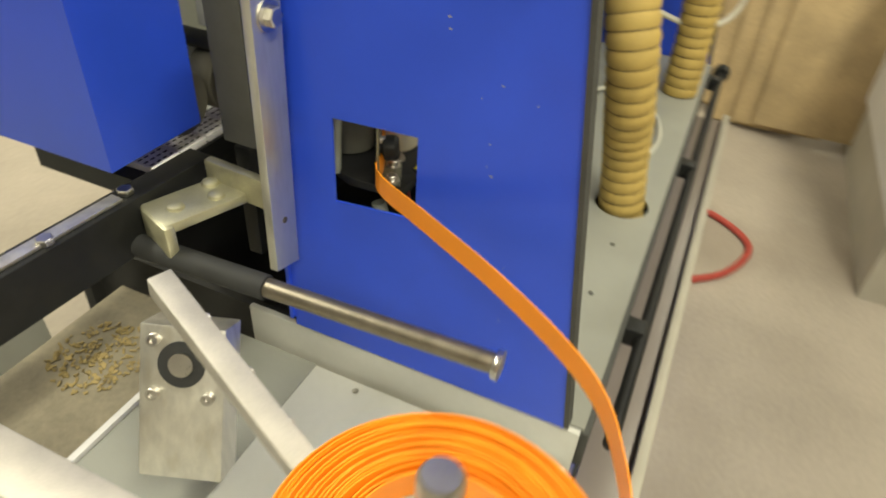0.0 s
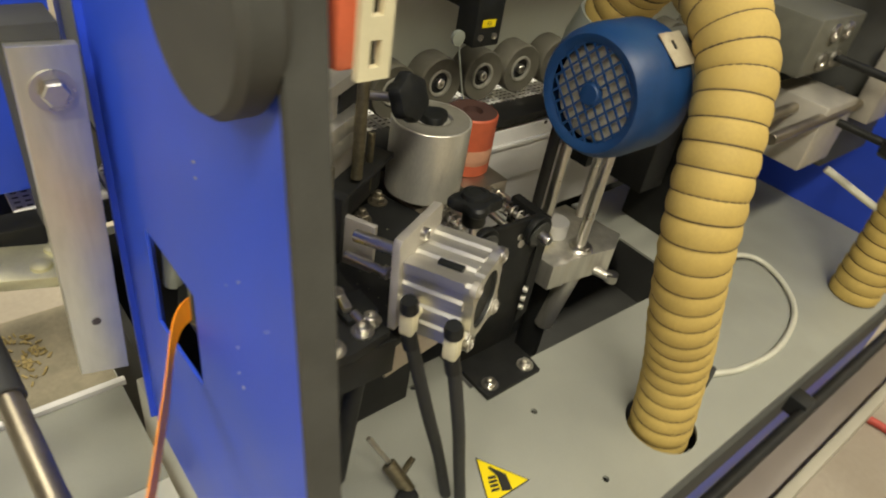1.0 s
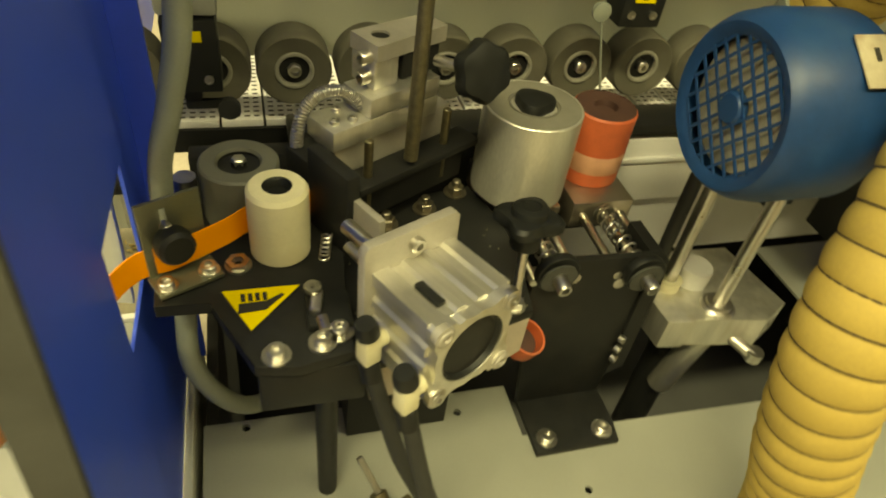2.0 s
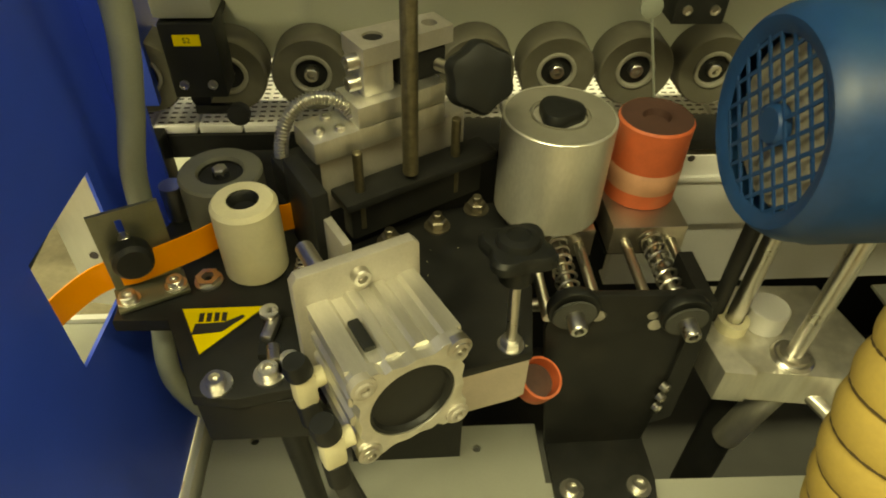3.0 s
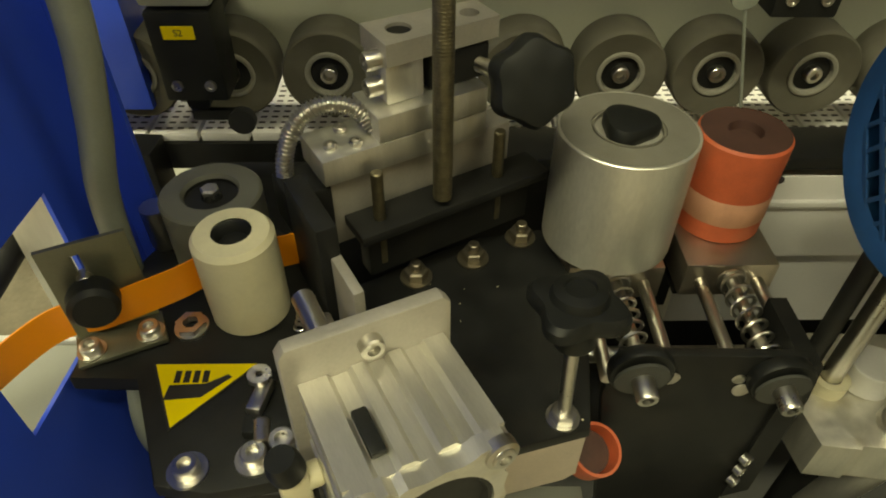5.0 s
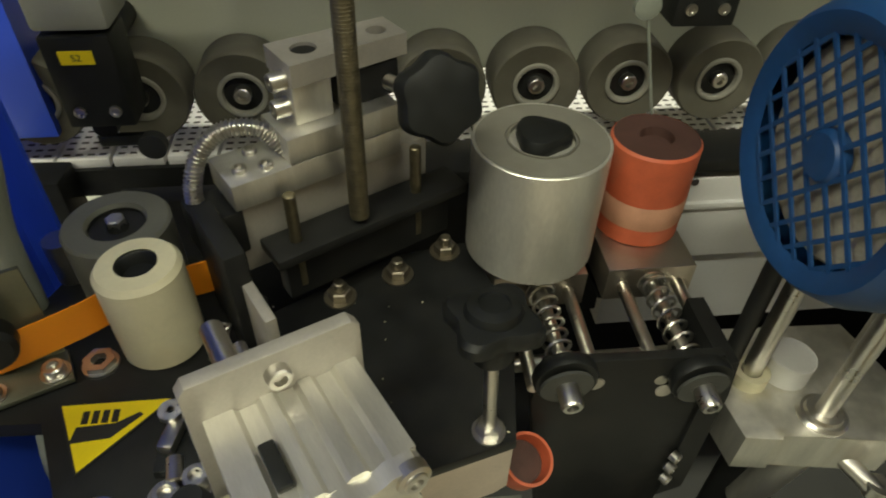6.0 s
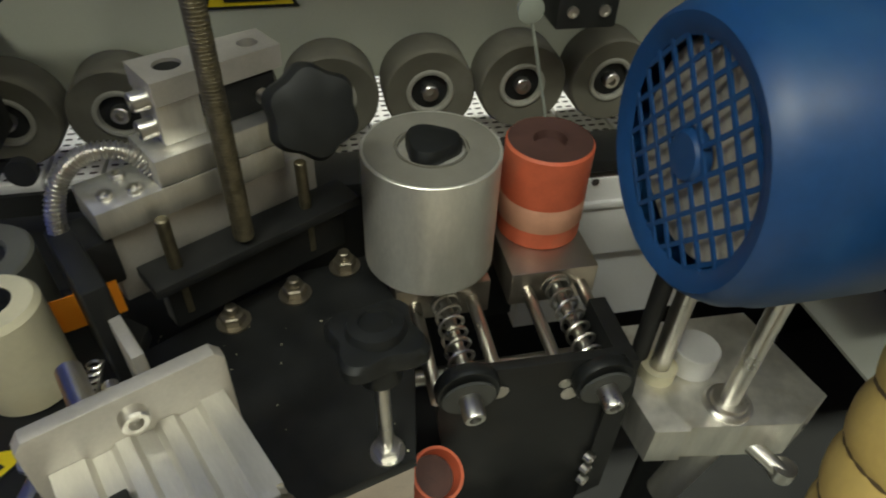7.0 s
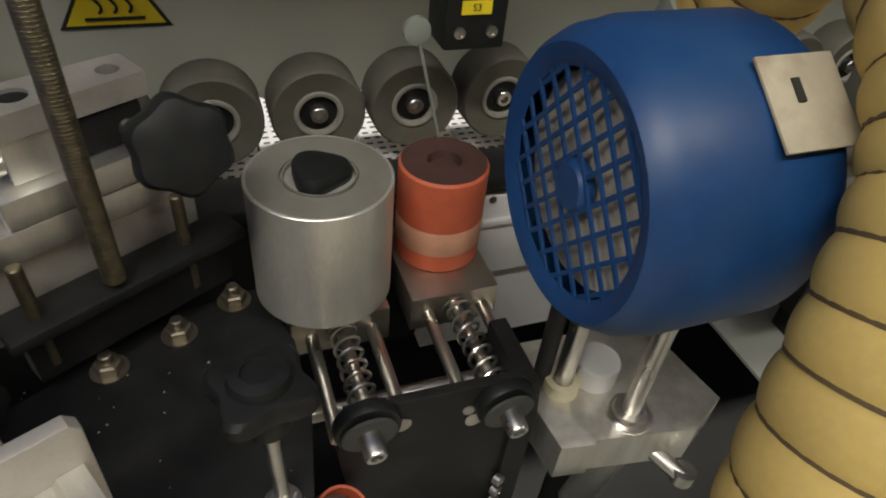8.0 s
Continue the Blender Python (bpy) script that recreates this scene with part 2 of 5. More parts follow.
def part(name, bm, material, parent, label=""):
    """Links bm as one mesh under a thing or under a part."""
    bmesh.ops.transform(bm, matrix=ROOT[parent.name], verts=bm.verts)
    finish(bm)
    me = bpy.data.meshes.new(name)
    bm.to_mesh(me)
    bm.free()
    me.materials.append(material)
    ob = new(name, me)
    ob.parent = parent
    ROOT[ob.name] = ROOT[parent.name]
    return tagged(ob, label)


def solid(name, bm, material, label="", category="", group="", kind="", move=(0, 0, 0)):
    """A thing that is one mesh."""
    bmesh.ops.translate(bm, vec=move, verts=bm.verts)
    finish(bm)
    me = bpy.data.meshes.new(name)
    bm.to_mesh(me)
    bm.free()
    me.materials.append(material)
    ob = new(name, me)
    ROOT[ob.name] = Matrix()
    return tagged(ob, label, category, group, kind)


def B():
    return bmesh.new()


def pierced(bm, outer, holes, h0, h1, axis="z"):
    """A flat sheet with openings through it."""
    def at(p, h):
        return Vector((p[0], p[1], h)) if axis == "z" else Vector((h, p[0], p[1])) if axis == "x" else Vector((p[0], h, p[1]))
    edges = []
    for loop in (outer, *holes):
        vs = [bm.verts.new(at(p, h0)) for p in loop]
        edges += [bm.edges.new((vs[i], vs[(i + 1) % len(vs)])) for i in range(len(vs))]
    bmesh.ops.triangle_fill(bm, use_beauty=True, use_dissolve=False, edges=edges)
    r = bmesh.ops.extrude_face_region(bm, geom=list(bm.faces))
    bmesh.ops.translate(bm, vec=at((0, 0), h1 - h0), verts=[g for g in r["geom"] if isinstance(g, bmesh.types.BMVert)])
    return bm


def circle(cx, cy, r, n=16):
    return [(cx + r * math.cos(2 * math.pi * i / n), cy + r * math.sin(2 * math.pi * i / n)) for i in range(n)]


# ---- the hall ----
bm = B()
box(bm, (2, -1, -0.05), (16, 12, 0.1))
solid("floor", bm, CONCRETE, "beige worn concrete hall floor", "floor", kind="structure")
bm = B()
box(bm, (2, -1, 3.85), (16, 12, 0.1))
solid("ceiling", bm, PLASTER, "plain pale hall ceiling", "ceiling", kind="structure")
for n, c, s in (("wall_north", (2, 5.05, 1.9), (16, 0.1, 3.8)), ("wall_south", (2, -7.05, 1.9), (16, 0.1, 3.8)),
                ("wall_east", (10.05, -1, 1.9), (0.1, 12, 3.8)), ("wall_west", (-6.05, -1, 1.9), (0.1, 12, 3.8))):
    bm = B()
    box(bm, c, s)
    solid(n, bm, PLASTER, "plain pale plastered hall wall", "wall", kind="structure")
for lx, ly in ((-0.9, -1.6), (0.9, -1.6), (-2.9, -1.6), (-0.9, 1.6), (0.9, 1.6), (3.2, -1.6), (5.5, -1.6), (3.2, 1.6)):
    t = thing("ceiling_light", (lx, ly, 3.8), "white fluorescent batten under the ceiling", "ceiling light", "hall lights")
    bm = B()
    box(bm, (lx, ly, 3.72), (1.6, 0.3, 0.16), bevel=0.01)
    part("housing", bm, WHITE_PAINT, t)
    for dy in (-0.07, 0.07):
        bm = B()
        rod(bm, (lx - 0.72, ly + dy, 3.615), (lx + 0.72, ly + dy, 3.615), 0.018)
        part("tube", bm, LAMP, t, "glowing white tube")

# ---- machine bed, pit and base ----
BED = 0.711
base = thing("bed_cabinet", (0.5, -0.3, 0), "blue machine base cabinet with a grey top plate", "machine base")
outer = [(-0.112, -0.468), (1.118, -0.468), (1.118, 0.0), (0.65, 0.0), (0.65, -0.185)]
outer += [(0.60 + 0.05 * math.cos(a), -0.195 - 0.05 * math.sin(a)) for a in [i * math.pi / 16 for i in range(1, 9)]]
outer += [(0.31, -0.237), (0.2, -0.235), (0.2, -0.172), (-0.112, -0.168)]
plate_holes = [(0.140, -0.196), (0.245, -0.304), (0.248, -0.417), (-0.072, -0.177), (0.12, -0.416), (0.6, -0.42)]
bm = B()
pierced(bm, outer, [circle(x, y, 0.0042, 12) for x, y in plate_holes] + [circle(0.371, -0.405, 0.045, 28)], BED - 0.004, BED)
top_plate = part("top_plate", bm, GREY_PAINT, base, "grey painted steel plate with drilled holes")
bm = B()
box(bm, (0.5, -0.469, 0.678), (1.23, 0.012, 0.058), bevel=0.002)
part("front_lip", bm, GASKET, base, "dark rubber strip along the front edge")
bm = B()
box(bm, (0.5, -0.461, 0.35), (1.225, 0.004, 0.7))
part("front_panel", bm, BLUE, base, "blue sheet metal front")
bm = B()
box(bm, (0.4945, -0.505, 0.563), (1.25, 0.064, 0.02), bevel=0.003)
part("ledge", bm, LEDGE, base, "brown reflecting sheet metal ledge")
bm = B()
box(bm, (0.4945, -0.545, 0.568), (1.25, 0.016, 0.05), bevel=0.003)
part("ledge_edge", bm, BEIGE, base, "beige outer edge")
# Pit floor and walls: the darkness under the plate is put into their colour.
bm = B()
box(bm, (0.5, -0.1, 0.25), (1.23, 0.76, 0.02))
part("pit_floor", bm, DARK, base, "pit floor coloured near-black for the gloom under the plate")
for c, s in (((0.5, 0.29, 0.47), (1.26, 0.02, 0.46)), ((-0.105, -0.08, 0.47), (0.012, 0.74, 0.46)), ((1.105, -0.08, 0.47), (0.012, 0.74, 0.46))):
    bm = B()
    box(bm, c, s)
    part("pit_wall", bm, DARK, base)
bm = B()
box(bm, (-0.124, -0.245, 0.6), (0.008, 0.44, 0.236), bevel=0.001)
part("end_sheet", bm, SHEET, base, "pale coated sheet under the side panel")
for x in (-0.05, 0.5, 1.05):
    bm = B()
    lathe(bm, [(0, 0), (0.04, 0), (0.04, 0.015), (0.015, 0.025), (0.015, 0.25), (0, 0.25)], (x, -0.4, 0))
    part("foot", bm, BLACK_STEEL, base)
bm = B()
rod(bm, (-0.1, -0.528, 0.742), (1.16, -0.528, 0.742), 0.0085)
rail = thing("front_rail", (0.5, -0.528, 0.742), "black round rail along the front of the bed", "rail", move=(0, 0.029, -0.057))
part("bar", bm, BLACK_STEEL, rail)
for x in (0.1, 0.6, 1.07):
    bm = B()
    box(bm, (x, -0.512, 0.742), (0.03, 0.036, 0.03), bevel=0.003)
    part("holder", bm, BLACK_PLASTIC, rail)
bm = B()
lathe(bm, [(0, 0), (0.017, 0), (0.02, 0.006), (0.02, 0.028), (0.012, 0.034), (0, 0.034)], (1.13, -0.528, 0.742), (1, 0, 0))
part("end_knob", bm, BLACK_PLASTIC, rail)

# warning sign on the bed
def hand_sign(t, corners, z):
    """Yellow triangle with a dark border and a flat dark pictogram."""
    c = sum((Vector((*p, 0)) for p in corners), Vector()) / 3
    def tri(s, z0, z1):
        b = B()
        prism(b, [((p[0] - c.x) * s + c.x, (p[1] - c.y) * s + c.y) for p in corners], z0, z1)
        return b
    back = part("border", tri(1.0, z, z + 0.0006), INK, t)
    part("face", tri(0.93, z + 0.0006, z + 0.0011), YELLOW, t, "yellow face")
    a, b2, c3 = (Vector((*p, 0)) for p in corners)
    u = (b2 - a) / 0.056
    v = ((a + b2) / 2 - c3) / 0.045
    b = B()
    def q(x, y):
        w = c + u * x * 0.056 / 1.0 + v * y * 0.045
        return (w.x, w.y)
    zz = z + 0.0011
    prism(b, [q(-0.22, -0.02), q(0.1, 0.0), q(0.26, 0.14), q(0.3, 0.1), q(0.12, -0.2), q(-0.2, -0.24)], zz, zz + 0.0004)
    for i in range(4):
        x0 = -0.2 + i * 0.085
        prism(b, [q(x0, 0.02), q(x0 + 0.055, 0.02), q(x0 + 0.02, 0.2), q(x0 - 0.035, 0.2)], zz, zz + 0.0004)
    part("pictogram", b, INK, t, "black pictogram")


sign = thing("warning_sign", (0.141, -0.351, BED), "yellow triangular hazard sticker on the grey plate", "warning sign", "hazard signs")
hand_sign(sign, [(0.112, -0.368), (0.139, -0.315), (0.172, -0.370)], BED + 0.0004)

# ---- side panels ----
bm = B()
def slope(z):
    return -0.446 + (z - 0.732) * 0.1325
out = [(slope(0.722), 0.722), (slope(1.62), 1.62), (-0.1, 1.62), (-0.1, 0.722)]
pierced(bm, out, [[(-0.166, 1.022), (-0.166, 0.928), (-0.257, 0.936), (-0.257, 1.026)]], -0.130, -0.1275, "x")
panel = thing("side_panel", (-0.12, -0.3, 0.785), "blue painted side panel with a square opening for the tape", "side panel")
part("sheet", bm, BLUE, panel)
bm = B()
prism(bm, [(slope(0.725) - 0.005, 0.725), (slope(1.62) - 0.005, 1.62), (slope(1.62), 1.62), (slope(0.725), 0.725)], -0.1325, -0.114, "x")
part("edge_strip", bm, GASKET, panel, "dark rubber strip on the sloping edge")
bm = B()
prism(bm, [(-0.0995, 0.735), (-0.0995, 1.62), (-0.095, 1.62), (-0.095, 0.735)], -0.135, -0.107, "x")
part("fold", bm, BLUE, panel)
bm = B()
lathe(bm, [(0, 0), (0.045, 0), (0.048, 0.004), (0.048, 0.016), (0.045, 0.02), (0, 0.02)], (-0.130, -0.341, 1.247), (-1, 0, 0), 40)
part("cover_disc", bm, GASKET, panel, "round dark plastic cover")
sw = thing("safety_switch", (-0.11, -0.36, 1.22), "red and cream safety switch on the panel edge", "switch", move=(0, -0.045, -0.008))
bm = B()
box(bm, (-0.102, -0.327, 1.265), (0.016, 0.02, 0.062), bevel=0.003)
part("body", bm, RED, sw, "red body")
bm = B()
pierced(bm, [(-0.102, 1.231), (-0.087, 1.231), (-0.087, 1.272), (-0.102, 1.272)], [[(-0.097, 1.236), (-0.092, 1.236), (-0.092, 1.247), (-0.097, 1.247)], [(-0.097, 1.256), (-0.092, 1.256), (-0.092, 1.267), (-0.097, 1.267)]], -0.3405, -0.3368, "y")
part("key", bm, CREAM, sw, "cream slotted key plate")

bm = B()
fo = [(-0.47, 0.65), (-0.34, 1.62), (0.3, 1.62), (0.3, 0.65)]
prism(bm, fo, 1.12, 1.14, "x")
far = thing("far_side_panel", (1.13, -0.1, 0.70), "dark blue painted end panel of the machine", "side panel")
part("sheet", bm, BLUE, far)
bm = B()
prism(bm, [(-0.476, 0.65), (-0.346, 1.62), (-0.3405, 1.62), (-0.4705, 0.65)], 1.117, 1.143, "x")
part("edge_strip", bm, GASKET, far)

# Hood out of view, added to keep lamp light off the machine's inside.
hd = thing("shading_hood", (0.5, -0.1, 1.62), "unseen blue top sheet added to shade the machine's interior", "hood")
bm = B()
box(bm, (0.5, -0.13, 1.63), (1.28, 0.42, 0.02), bevel=0.003)
part("top_sheet", bm, BLUE, hd)

# ---- pressure beam and conveyor ----
beam = thing("pressure_beam", (0.5, 0.1, 0.99), "pale green-white pressure beam above the conveyor", "beam")
bm = B()
box(bm, (0.5, 0.062, 1.305), (1.23, 0.024, 0.63), bevel=0.004)
part("face", bm, PALE_PAINT, beam)
bm = B()
box(bm, (0.5, 0.082, 1.012), (1.22, 0.016, 0.02))
part("bottom_rail", bm, GREY_PAINT, beam)

conv = thing("conveyor", (0.5, 0.03, 0.94), "feed conveyor with white perforated pads", "conveyor")
bm = B()
box(bm, (0.44, 0.085, 0.925), (1.3, 0.155, 0.024))
part("track", bm, BLACK_STEEL, conv, "dark track under the pads")
# Black box added so that the gap under the track stays dark.
bm = B()
box(bm, (0.095, -0.024, 0.86), (0.39, 0.02, 0.15), bevel=0.002)
part("dark_filler", bm, BLACK_STEEL, conv)
bm = B()
box(bm, (0.55, -0.0145, 0.946), (1.12, 0.045, 0.012), bevel=0.002)
part("rail", bm, BLACK_STEEL, conv)
bm = B()
box(bm, (0.7, -0.02, 0.889), (0.8, 0.026, 0.086), bevel=0.002)
box(bm, (0.7, -0.034, 0.906), (0.8, 0.006, 0.006), bevel=0.001)
box(bm, (0.7, -0.012, 0.80), (0.8, 0.02, 0.1))
part("side_skirt", bm, WHITE_PAINT, conv, "white painted side skirt with a ledge")
for x in (0.347, 0.47, 0.6, 0.75):
    bm = B()
    lathe(bm, [(0, 0), (0.0035, 0), (0.003, 0.001), (0, 0.001)], (x, -0.0335, 0.929), (0, -1, 0), 12)
    part("screw", bm, HOLE, conv)
pad_me = None
PITCH = 0.041
for i in range(7, 38):
    x = -0.46 + i * PITCH
    if pad_me is None:
        bm = B()
        box(bm, (0, 0, 0), (PITCH - 0.0025, 0.15, 0.008), bevel=0.001)
        p0 = part("pad", bm, PAD, conv)
        pad_me = p0.data
        pad_me.transform(Matrix.Translation((0.5, 0.03, 0.94)))
        hm = B()
        for a in range(4):
            for b in range(17):
                hx, hy = -0.0135 + a * 0.009, -0.068 + b * 0.0085
                prism(hm, [(hx - 0.0026, hy - 0.0011), (hx + 0.0026, hy - 0.0011), (hx + 0.0026, hy + 0.0011), (hx - 0.0026, hy + 0.0011)], 0.004, 0.0043)
        finish(hm)
        hole_me = bpy.data.meshes.new("perforation")
        hm.to_mesh(hole_me)
        hole_me.materials.append(HOLE)
    else:
        p0 = new("pad", pad_me)
        p0.parent = conv
    p0.location = (x - 0.5, 0.086 - 0.03, 0.941 - 0.94)
    h0 = new("perforation", hole_me)
    h0.parent = p0

# ---- pressure wheels ----
w0 = thing("pressure_wheel", label="taupe rubber pressure wheel on the beam", category="wheel", group="pressure wheels", m=pose(-0.144, 0, 1.0))
bm = B()
lathe(bm, [(0.0175, 0.003), (0.0325, 0.0), (0.0338, 0.0015), (0.0342, 0.004), (0.0342, 0.031), (0.0325, 0.034), (0.012, 0.034)], (0, 0, 0), (0, 1, 0), 48)
part("tyre", bm, TYRE, w0)
bm = B()
lathe(bm, [(0.0178, 0.0055), (0.0178, 0.0015), (0.0165, 0.001), (0.0145, 0.0015), (0.0138, 0.007), (0.0, 0.008)], (0, 0, 0), (0, 1, 0), 32)
part("hub", bm, TYRE_RING, w0, "lighter grey hub ring")
bm = B()
lathe(bm, [(0.0138, 0.0055), (0.006, 0.0055), (0.006, 0.007)], (0, 0, 0), (0, 1, 0), 24)
part("bearing", bm, BLACK_STEEL, w0)
bm = B()
socket_screw(bm, (0, 0.007, 0), (0, -1, 0), 0.0062, 0.0075)
part("screw", bm, STEEL, w0, "bright socket screw")
bm = B()
rod(bm, (0, 0.0345, 0), (0, 0.06, 0), 0.008)
part("axle", bm, STEEL, w0)
for i in range(-1, 14):
    copy_thing(w0, pose(0.072 * i, random.uniform(-0.0006, 0.0006), 1.0, 0, random.uniform(0, 360), 0))

# ---- feed rollers on their slides ----
def slide_block(x0, x1, top, yf):
    t = thing("slide_block", ((x0 + x1) / 2, yf + 0.05, top - 0.03), "milled steel slide block on two guide rods", "slide block", "slide blocks")
    bm = B()
    box(bm, ((x0 + x1) / 2, yf + 0.05, top - 0.015), (x1 - x0, 0.1, 0.03), bevel=0.0012)
    part("block", bm, STEEL_BLOCK, t)
    xc = (x0 + x1) / 2
    for dx in (-0.02, 0.021):
        bm = B()
        rod(bm, (xc + dx, yf + 0.002, top - 0.016), (xc + dx, -0.2, top - 0.018), 0.0045)
        part("guide_rod", bm, STEEL, t)
    pts = []
    turns, n = 7, 150
    for i in range(n):
        f = i / (n - 1)
        a = f * turns * 2 * math.pi
        pts.append(Vector((xc + 0.0085 * math.cos(a), yf - 0.004 - f * (yf - 0.004 + 0.193) * 1.0, top - 0.011 + 0.0085 * math.sin(a))))
    bm = B()
    sweep(bm, pts, 0.0013, 6)
    part("spring", bm, STEEL, t, "bright coil spring")
    bm = B()
    rod(bm, (xc, yf, top - 0.011), (xc, -0.2, top - 0.011), 0.0042)
    hexagon(bm, (xc, yf, top - 0.011), (0, -1, 0), 0.0075, 0.004)
    part("spring_bolt", bm, STEEL, t)
    for y in (yf - 0.0045, -0.192):
        bm = B()
        lathe(bm, [(0.0045, 0), (0.0105, 0), (0.0105, 0.0015), (0.0045, 0.0015)], (xc, y, top - 0.011), (0, 1, 0), 24)
        part("washer", bm, STEEL, t)
    return t


slide_block(0.170, 0.237, 0.919, -0.12)
slide_block(0.2537, 0.319, 0.917, -0.116)
for x, z in ((0.2, 0.884), (0.288, 0.882)):
    bm = B()
    box(bm, (x, -0.055, z - 0.005), (0.06, 0.09, 0.012), bevel=0.001)
    solid("slide_rail", bm, BLACK_STEEL, "dark steel slide rail under a roller block", "slide rail", "slide rails")
bm = B()
rod(bm, (0.16, -0.15, 0.875), (0.335, -0.15, 0.875), 0.006)
solid("cross_rod", bm, STEEL, "bright round cross rod behind the cover", "rod", move=(-0.005, 0, -0.013))

ar = thing("aluminium_roller", (0.206, -0.074, 0.926), "scratched aluminium pressure roller with a black cap", "roller", move=(-0.008, -0.019, 0.002))
bm = B()
lathe(bm, [(0.012, 0.0), (0.0435, 0.0), (0.0445, 0.001), (0.0445, 0.0862), (0.0439, 0.0868), (0.0425, 0.0868), (0.0425, 0.0845), (0.0, 0.0845)], (0.206, -0.074, 0.9262), seg=64)
part("shell", bm, mat("scuffed_aluminium", (0.74, 0.72, 0.65), 0.36, 0.7, scale=25, fine=400, vary=0.16, bump=0.05, dirt=(0.5, 0.5, 0.43), stretch=(1, 1, 0.4)), ar)
bm = B()
lobed(bm, (0.206, -0.074, 1.0075), (0, 0, 1), 0.0195, 0.013, 3, 0.22)
bm_cap = bm
# End face coloured darker than the shell to imitate its dark reflection.
bm = B()
lathe(bm, [(0.0424, 0.0846), (0.0424, 0.0869), (0.0236, 0.0869), (0.0232, 0.0852), (0.0222, 0.0852), (0.0222, 0.0872), (0.0212, 0.0872), (0.0208, 0.0846)], (0.206, -0.074, 0.9262), seg=64)
part("end_face", bm, mat("darkened_end_face", (0.3, 0.285, 0.24), 0.55, 0.5, scale=50, fine=700, vary=0.14), ar, "grey end face, its dark reflection put into the colour")
bm = B()
lathe(bm, [(0, 0), (0.031, 0), (0.031, 0.0095), (0, 0.0095)], (0.206, -0.074, 0.917), seg=36)
part("spindle_foot", bm, STEEL_DARK, ar)
part("cap", bm_cap, BLACK_PLASTIC, ar, "black three-lobed cap")

rr = thing("red_roller", (0.287, -0.072, 0.93), "orange-red rubber roller with a worn pale band", "roller", move=(0.002, 0.009, -0.013))
bm = B()
lathe(bm, [(0.01, 0), (0.0305, 0), (0.0315, 0.001), (0.0315, 0.0745), (0.030, 0.0765)], (0.287, -0.072, 0.9302), seg=48)
tread = part("tread", bm, RED, rr)
bm = B()
lathe(bm, [(0.0316, 0.015), (0.0319, 0.0155), (0.0319, 0.035), (0.0316, 0.0355)], (0.287, -0.072, 0.9302), seg=48)
part("worn_band", bm, RED_PALE, tread, "paler worn band")
bm = B()
lathe(bm, [(0.030, 0.0763), (0.012, 0.0763), (0.011, 0.07), (0, 0.07)], (0.287, -0.072, 0.9302), seg=48)
part("top_face", bm, ROLLER_TOP, rr, "dark brown top face")

# ---- black cover plate with its bushings ----
cover = thing("cover_plate", (0.245, -0.25, BED), "black steel bracket plate bolted to the bed", "bracket")
bm = B()
prism(bm, [(0.188, 0.924), (0.303, 0.92), (0.311, 0.88), (0.298, BED + 0.006), (0.205, BED + 0.006), (0.183, 0.885)], -0.199, -0.192, "y", bevel=0.001)
part("plate", bm, BLACK_STEEL, cover)
bm = B()
prism(bm, [(0.205, -0.262), (0.296, -0.262), (0.3, -0.24), (0.3, -0.192), (0.205, -0.192)], BED + 0.0005, BED + 0.0075, bevel=0.001)
part("foot", bm, BLACK_STEEL, cover)
bm = B()
prism(bm, [(0.3, 0.915), (0.312, 0.915), (0.316, 0.88), (0.316, 0.76), (0.298, 0.75)], -0.2015, -0.145, "y")
part("side_cheek", bm, BLACK_STEEL, cover)
for x, y in ((0.2205, -0.247), (0.2825, -0.247)):
    bm = B()
    lathe(bm, [(0.004, 0), (0.011, 0), (0.011, 0.0015), (0.004, 0.0015)], (x, y, BED + 0.0075), seg=24)
    socket_screw(bm, (x, y, BED + 0.009), (0, 0, 1), 0.0068, 0.006)
    part("bolt", bm, STEEL, cover, "bright socket bolt with washer")
for x, z in ((0.2, 0.923), (0.289, 0.911)):
    bm = B()
    lathe(bm, [(0, -0.0045), (0.0195, -0.0045), (0.02, -0.003), (0.02, 0.002), (0.019, 0.004), (0, 0.004)], (x, -0.204, z - 0.007), (0, -1, 0), 36)
    part("bushing", bm, BLACK_PLASTIC, cover, "black round bushing")
    bm = B()
    lathe(bm, [(0.004, 0), (0.0165, 0), (0.0165, 0.002), (0.004, 0.002)], (x, -0.208, z - 0.009), (0.03, -1, -0.12), 28)
    part("washer", bm, GASKET, cover)
    bm = B()
    socket_screw(bm, (x, -0.21, z - 0.009), (0.03, -1, -0.12), 0.0068, 0.014)
    part("bolt", bm, STEEL, cover, "bright socket bolt")
for x, z in ((0.27, 0.889), (0.222, 0.902)):
    bm = B()
    lathe(bm, [(0.0055, 0), (0.0055, 0.0012), (0.004, 0.0016), (0, 0.0016)], (x, -0.1995, z), (0, -1, 0), 20)
    part("pin", bm, ALU_DULL, cover, "flush round pin end")
for z in (0.86, 0.845, 0.83):
    bm = B()
    socket_screw(bm, (0.296, -0.2015, z - 0.05), (0.6, -1, 0), 0.0045, 0.006)
    part("small_screw", bm, STEEL, cover)

